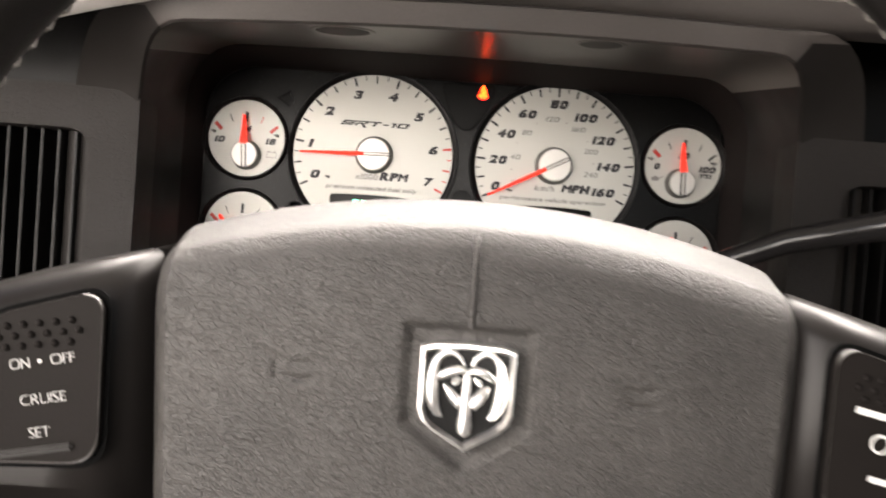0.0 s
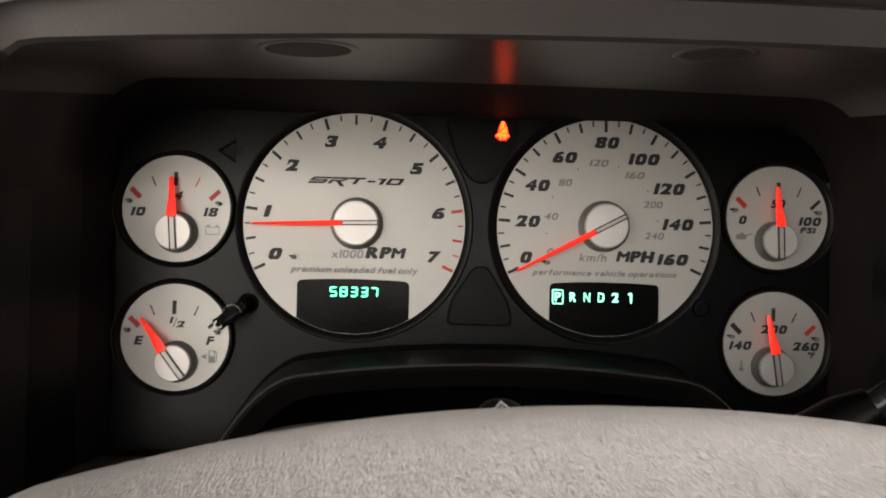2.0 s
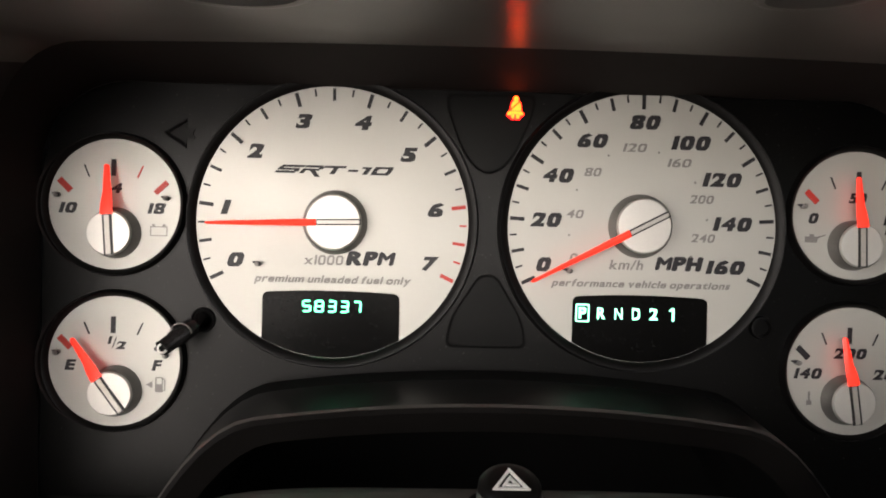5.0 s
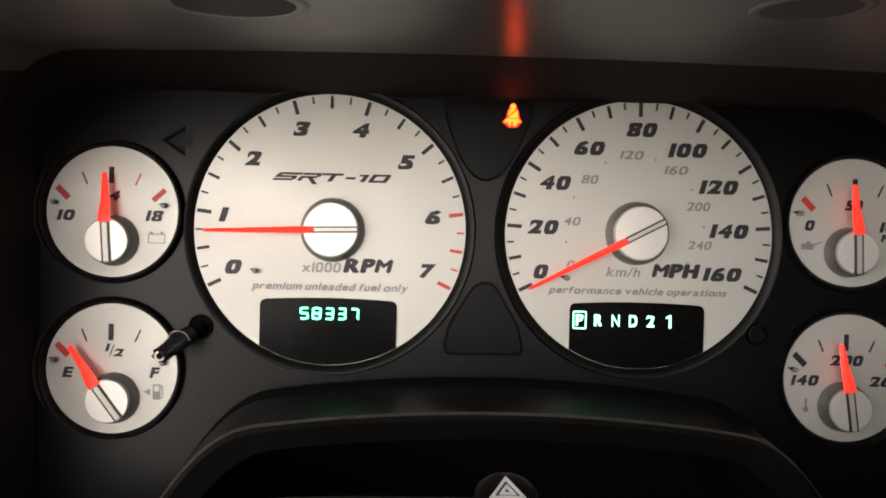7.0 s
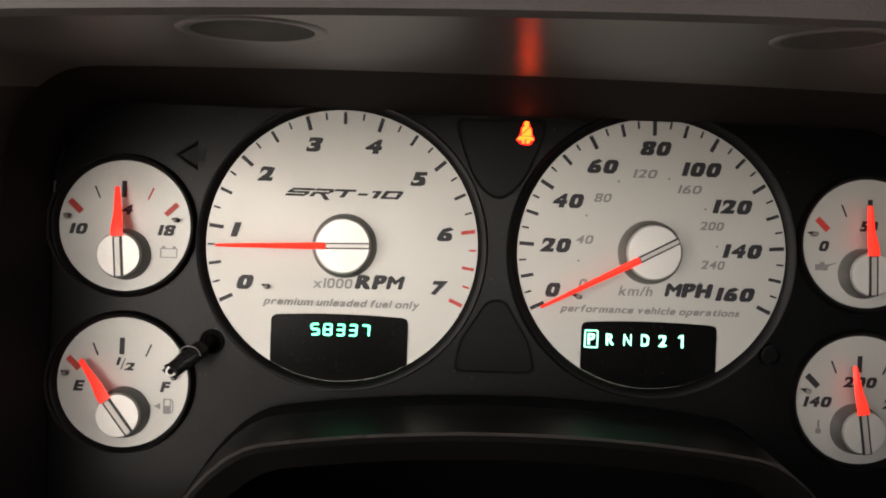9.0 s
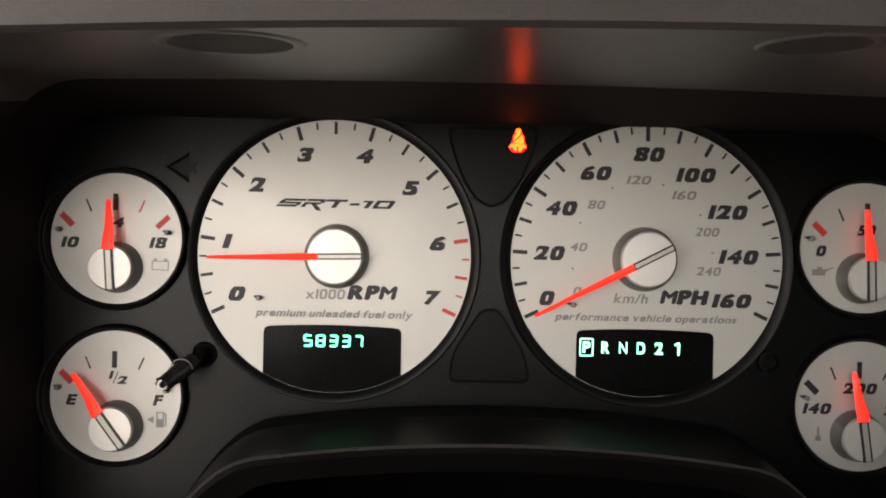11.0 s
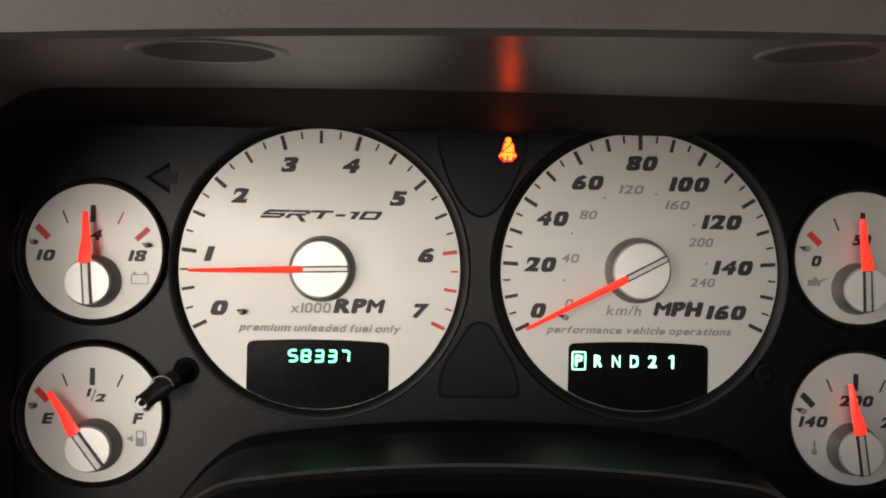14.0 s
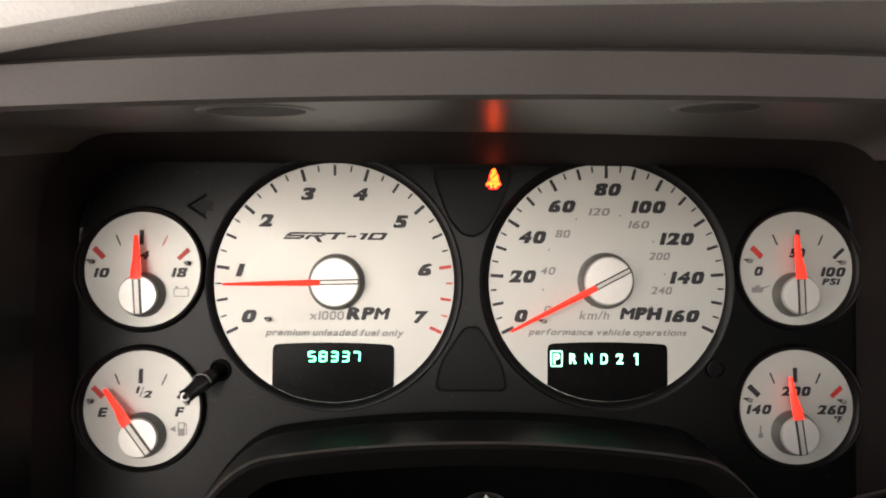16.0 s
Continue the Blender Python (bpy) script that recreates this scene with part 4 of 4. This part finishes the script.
for k in range(150):
    a = 2 * math.pi * k / 150
    out, along = Vector((math.cos(a), 0, math.sin(a))), Vector((-math.sin(a), 0, math.cos(a)))
    normal = (-0.93 * out + Vector((0, 0.37, 0))).normalized()
    spot = Vector(WC) + out * (WR - 0.93 * WT) + Vector((0, 0.37 * WT * 1.1, 0)) + normal * 0.0002
    turn = Matrix((along, -normal, along.cross(-normal))).transposed().to_4x4()
    part("stitch", stitch, None, rim, at=Matrix.Translation(spot) @ turn @ Matrix.Rotation(radians(32), 4, "Y") @ Matrix.Scale(1.35, 4))

# pad: a profile from its foot over the crown to its back, swept across
PROFILE = [(-0.306, 0.735), (-0.316, 0.742), (-0.321, 0.752)]
PROFILE += [(-0.3225 + 0.0067 * max(0.0, (z - 0.815) / 0.0347) ** 4, z) for z in (0.752 + 0.0011 * k for k in range(1, 89))]
PROFILE += [(-0.3158, 0.8497), (-0.3125, 0.8518), (-0.3080, 0.8542), (-0.3030, 0.8566), (-0.2985, 0.8584), (-0.2930, 0.8594), (-0.2860, 0.8592), (-0.2780, 0.8585), (-0.2700, 0.8570), (-0.2620, 0.8556), (-0.2540, 0.8538), (-0.2485, 0.8512), (-0.2458, 0.8440), (-0.2450, 0.8100), (-0.2450, 0.760)]
SHIELD = [(-0.0190, 0.8190), (0.0190, 0.8190), (0.0188, 0.7890), (0.0, 0.7755), (-0.0188, 0.7890)]


def inside(x, z, poly):
    """How far a point lies inside a convex outline (metres, negative outside)."""
    d = 1.0
    for (ax, az), (bx, bz) in zip(poly, poly[1:] + poly[:1]):
        ex, ez = bx - ax, bz - az
        d = min(d, ((x - ax) * ez - (z - az) * ex) / math.hypot(ex, ez))
    return d


def dent(x, z, y):
    if y > -0.31:
        return 0.0
    s = min(1.0, max(0.0, (inside(x, z, SHIELD) + 0.0020) / 0.0035))
    d = 0.0030 * s * s * (3 - 2 * s)
    for cx, cz in ((-0.0515, 0.8018), (0.0540, 0.8005)):
        u, v = (x - cx) / 0.0062, (z - cz)
        if abs(u) < 1:
            for o, w in ((0.0026, 0.0009), (-0.0021, 0.0008)):
                d += 0.0012 * math.exp(-(((v - o - 0.0014 * u * u) / w) ** 2)) * (1 - u**6)
    u, v = (x + 0.0592) / 0.0011, (z - 0.8025) / 0.0050
    if abs(v) < 1:
        d += 0.0008 * math.exp(-u * u) * (1 - v**4)
    return d


cols = []
edge = [(0.0, 0.0), (0.0003, 0.0002), (0.0034, 0.0026), (0.0064, 0.0072), (0.0080, 0.0150), (0.0086, 0.030)]
left_flat, right_flat = 0.0963, 0.1006
xs = [(-left_flat - dx, back) for dx, back in reversed(edge[1:])] + [(-left_flat + (left_flat + right_flat) * i / 150, 0.0) for i in range(151)] + [(right_flat + dx, back) for dx, back in edge[1:]]
for x, back in xs:
    col = []
    for y, z in PROFILE:
        k = min(1.0, max(0.0, (z - 0.79) / 0.065))
        zz = z - 0.0175 * k * (min(abs(x), 0.104) / 0.104) ** 2 - (back * 0.5 * k)
        yy = min(y + 0.55 * x * x + back, -0.2449) + dent(x, zz, y)
        # the sides draw in a little towards the foot
        draw = (0.055 if x < 0 else 0.03) * max(0.0, 0.842 - zz) * min(1.0, abs(x) / 0.1) ** 4
        col.append((x - math.copysign(draw, x), yy, zz))
    cols.append(col)
pad = part("hub_pad", loft(cols), M_PAD, wheel, "dark grey grained vinyl pad")
# centre ridge
for lo, hi in ((0.8195, 0.8480), (0.745, 0.7740)):
    rails = []
    for dx, out in ((-0.0011, 0.001), (-0.0007, -0.0009), (0.0, -0.0012), (0.0007, -0.0009), (0.0011, 0.001)):
        rails.append([(dx, np.interp(z, [0.735, 0.742, 0.752, 0.83, 0.8335, 0.839, 0.8435, 0.8472, 0.8497], [-0.306, -0.316, -0.321, -0.3225, -0.3218, -0.3210, -0.3198, -0.3180, -0.3158]) + out, z) for z in (lo + (hi - lo) * k / 20 for k in range(21))])
    part("centre_ridge", loft(rails), M_PAD, pad, "moulded centre ridge")

# badge: a chrome shield with plain curved shapes
BADGE = [(-0.0149, 0.8132), (-0.0110, 0.8143), (0.0, 0.8149), (0.0110, 0.8143), (0.0149, 0.8132), (0.0148, 0.7938), (0.0136, 0.7904), (0.0105, 0.7876), (0.0, 0.7815), (-0.0105, 0.7876), (-0.0136, 0.7904), (-0.0148, 0.7938)]


def scaled(poly, k):
    return [(x * k, 0.7985 + (z - 0.7985) * k) for x, z in poly]


badge = part("badge", prism(scaled(BADGE, 0.98), -0.3215, -0.317), M_BADGEBLACK, wheel, "chrome-framed shield badge on black")
part("badge_frame", loft([[(x, -0.3185, z) for x, z in scaled(BADGE, 0.995)], [(x, -0.3238, z) for x, z in scaled(BADGE, 0.98)], [(x, -0.3240, z) for x, z in scaled(BADGE, 0.92)], [(x, -0.3212, z) for x, z in scaled(BADGE, 0.85)]], closed=True), M_CHROME, badge, "polished chrome shield frame")
for side in (-1, 1):
    # a broad band that rises from the middle, turns over and runs down the outside, swelling on the way
    turn = [(0.0011, 0.8078), (0.0022, 0.8098), (0.0038, 0.8112), (0.0056, 0.8118), (0.0075, 0.8113), (0.0091, 0.8099), (0.0102, 0.8077), (0.0107, 0.8048), (0.0108, 0.8014), (0.0105, 0.7980), (0.0098, 0.7950), (0.0085, 0.7926), (0.0070, 0.7917)]
    wide = [0.0005, 0.0007, 0.0009, 0.0010, 0.0011, 0.0012, 0.0014, 0.0017, 0.0019, 0.0020, 0.0018, 0.0012, 0.0004]
    part("badge_curl", tube([(side * x, -0.3219, z) for x, z in turn], wide, 14), M_CHROME, badge, "raised chrome curve")
    part("badge_lobe", tube([(side * 0.0004, -0.3222, 0.8060), (side * 0.0030, -0.3224, 0.8066), (side * 0.0056, -0.3221, 0.8056), (side * 0.0078, -0.3217, 0.8042), (side * 0.0088, -0.3213, 0.8030)], [0.0010, 0.0014, 0.0015, 0.0013, 0.0004], 12), M_CHROME, badge)
    part("badge_cheek", tube([(side * 0.0068, -0.3214, 0.8016), (side * 0.0054, -0.3220, 0.8000), (side * 0.0036, -0.3225, 0.7978), (side * 0.0018, -0.3227, 0.7954)], [0.0006, 0.0014, 0.0018, 0.0014], 12), M_CHROME, badge)
    part("badge_knob", tube([(side * 0.0022, -0.3226, 0.8042), (side * 0.0036, -0.3228, 0.8030), (side * 0.0044, -0.3224, 0.8018)], [0.0005, 0.0012, 0.0004], 10), M_CHROME, badge)
part("badge_wedge", tube([(0.0, -0.3216, 0.8062), (0.0, -0.3224, 0.8040), (0.0, -0.3226, 0.8005), (0.0, -0.3225, 0.7960), (0.0, -0.3223, 0.7925), (0.0, -0.3221, 0.7895), (0.0, -0.3219, 0.7872), (0.0, -0.3216, 0.7860)], [0.0006, 0.0013, 0.0014, 0.0018, 0.0019, 0.0023, 0.0020, 0.0006], 14), M_CHROME, badge, "raised chrome wedge")

# spokes, switch panels and thumb rests
for side in (-1, 1):
    rows = []
    for x, top in ((0.0940, 0.8385), (0.1020, 0.8372), (0.1070, 0.8358), (0.1150, 0.8338), (0.1300, 0.8298), (0.1450, 0.8255), (0.1580, 0.8210), (0.1660, 0.8180), (0.1710, 0.8145), (0.1745, 0.8100), (0.1768, 0.8040), (0.1778, 0.7960), (0.1780, 0.7900)):
        y = -0.3185 - 0.02 * (x - 0.10) + 0.8 * max(0.0, x - 0.166) + 2.2 * max(0.0, 0.1095 - x)
        rows.append([(side * x, -0.262, top - 0.030), (side * x, -0.272, top - 0.006), (side * x, -0.284, top - 0.0005), (side * x, -0.296, top), (side * x, y + 0.010, top - 0.0025), (side * x, y + 0.004, top - 0.0065), (side * x, y, top - 0.0125), (side * x, y, 0.760), (side * x, y + 0.008, 0.750), (side * x, -0.27, 0.750)])
    spoke = part("spoke", loft(rows), M_SPOKE, wheel, "satin dark grey plastic spoke")
    outline = rounded([(side * 0.1113, 0.7690), (side * 0.1123, 0.8235), (side * 0.1490, 0.8122), (side * 0.1520, 0.7670)], 0.0095, 8)
    cx, cz = side * 0.130, 0.796
    grow = [(cx + (x - cx) * 1.09, cz + (z - cz) * 1.065) for x, z in outline]
    key = part("switch_panel", prism(outline, -0.3222, -0.316, 0.0009), M_BUTTON, spoke, "charcoal cruise switch panel with white lettering" if side < 0 else "charcoal switch panel with white markings")
    part("panel_groove", loft([[(x, -0.3196, z) for x, z in grow], [(x, -0.3200, z) for x, z in grow], [(x, -0.3194, z) for x, z in outline]], closed=True), M_VOID, spoke)
    hem = [(cx + (x - cx) * 0.985, cz + (z - cz) * 0.988) for x, z in outline]
    inner_hem = [(cx + (x - cx) * 0.965, cz + (z - cz) * 0.972) for x, z in outline]
    # hem in a lighter colour that stands in for the edge's highlight
    part("panel_edge", loft([[(x, -0.3212, z) for x, z in outline], [(x, -0.3224, z) for x, z in hem], [(x, -0.3221, z) for x, z in inner_hem]], closed=True), M_BEAD, spoke, "rounded edge of the panel, its highlight put into a lighter colour")
    part("panel_ledge", box(-0.0125, 0.0125, -0.0018, 0.0005, -0.0012, 0.0012, 0.0009), M_SPOKE, spoke, at=place(side * 0.1310, 0.7722, -0.3222, -side * 11))
    bead = mesh_of("bead", lathe([(0.00125, 0.0003), (0.00115, -0.0004), (0.0007, -0.0010), (0.0, -0.0012)], (0, 0), 12), M_BUTTON)
    for row, count in enumerate((5, 6, 5)):
        for k in range(count):
            u = (k - (count - 1) / 2) * 0.0049
            part("bead", bead, None, spoke, at=place(side * 0.1315 + u, 0.8114 - 0.0033 * row - side * 0.17 * u, -0.3222))
    if side < 0:
        for text, x, z, w, h in (("ON", -0.1368, 0.7985, 0.0061, 0.0031), ("OFF", -0.1238, 0.8012, 0.0074, 0.0031), ("CRUISE", -0.1290, 0.7885, 0.0140, 0.0031), ("SET", -0.1295, 0.7780, 0.0065, 0.0031)):
            part("marking", lettering(text, M_GREYWHITE, w, h, 0.0, -0.012, "marking"), None, spoke, "white marking", at=place(x, z, -0.3223, 11))
        part("marking", lathe([(0.0006, 0.0), (0.0006, -0.0003), (0.0, -0.0003)], (0, 0), 8), M_WHITE, spoke, at=place(-0.1307, 0.7998, -0.3223))
    else:
        part("marking", box(-0.0062, 0.0062, -0.0003, 0.0, -0.0010, 0.0010), M_WHITE, spoke, "white bar marking", at=place(0.1255, 0.8020, -0.3223, -12))
        part("marking", lathe([(0.0023, 0.0), (0.0023, -0.0003), (0.0030, -0.0003), (0.0030, 0.0)], (0, 0), 24), M_WHITE, spoke, "white ring marking", at=place(0.1275, 0.7930, -0.3223))
        part("marking", box(-0.0038, 0.0038, -0.0003, 0.0, -0.0009, 0.0009), M_WHITE, spoke, "white bar marking", at=place(0.1285, 0.7815, -0.3223, -12))
    lump = []
    for x, z, y, r in ((0.1660, 0.7800, -0.322, 0.002), (0.1690, 0.7800, -0.325, 0.0075), (0.1730, 0.7800, -0.328, 0.0125), (0.1790, 0.7800, -0.330, 0.0155), (0.1850, 0.7800, -0.330, 0.0160)):
        lump.append((side * x, y, z))
    part("thumb_rest", tube(lump, [0.002, 0.0075, 0.0125, 0.0155, 0.016], 18), M_PAD, wheel, "padded leather thumb rest")
# a pale crumpled film added behind the spoke's outer end, for a bright patch
random.seed(8)
film = []
for i in range(14):
    u = i / 13
    top, low = 0.8110 + 0.0150 * u + 0.0016 * math.sin(9 * u), 0.8085 - 0.0480 * u
    film.append([(-0.1845 - 0.0420 * u + random.uniform(-0.0010, 0.0010), -0.2640 + random.uniform(-0.0032, 0.0032), top + (low - top) * k / 11 + random.uniform(-0.0010, 0.0010)) for k in range(12)])
part("patch_film", loft(film), M_FILM, wheel, "pale crumpled film behind the spoke, added for a bright patch", smooth=False)
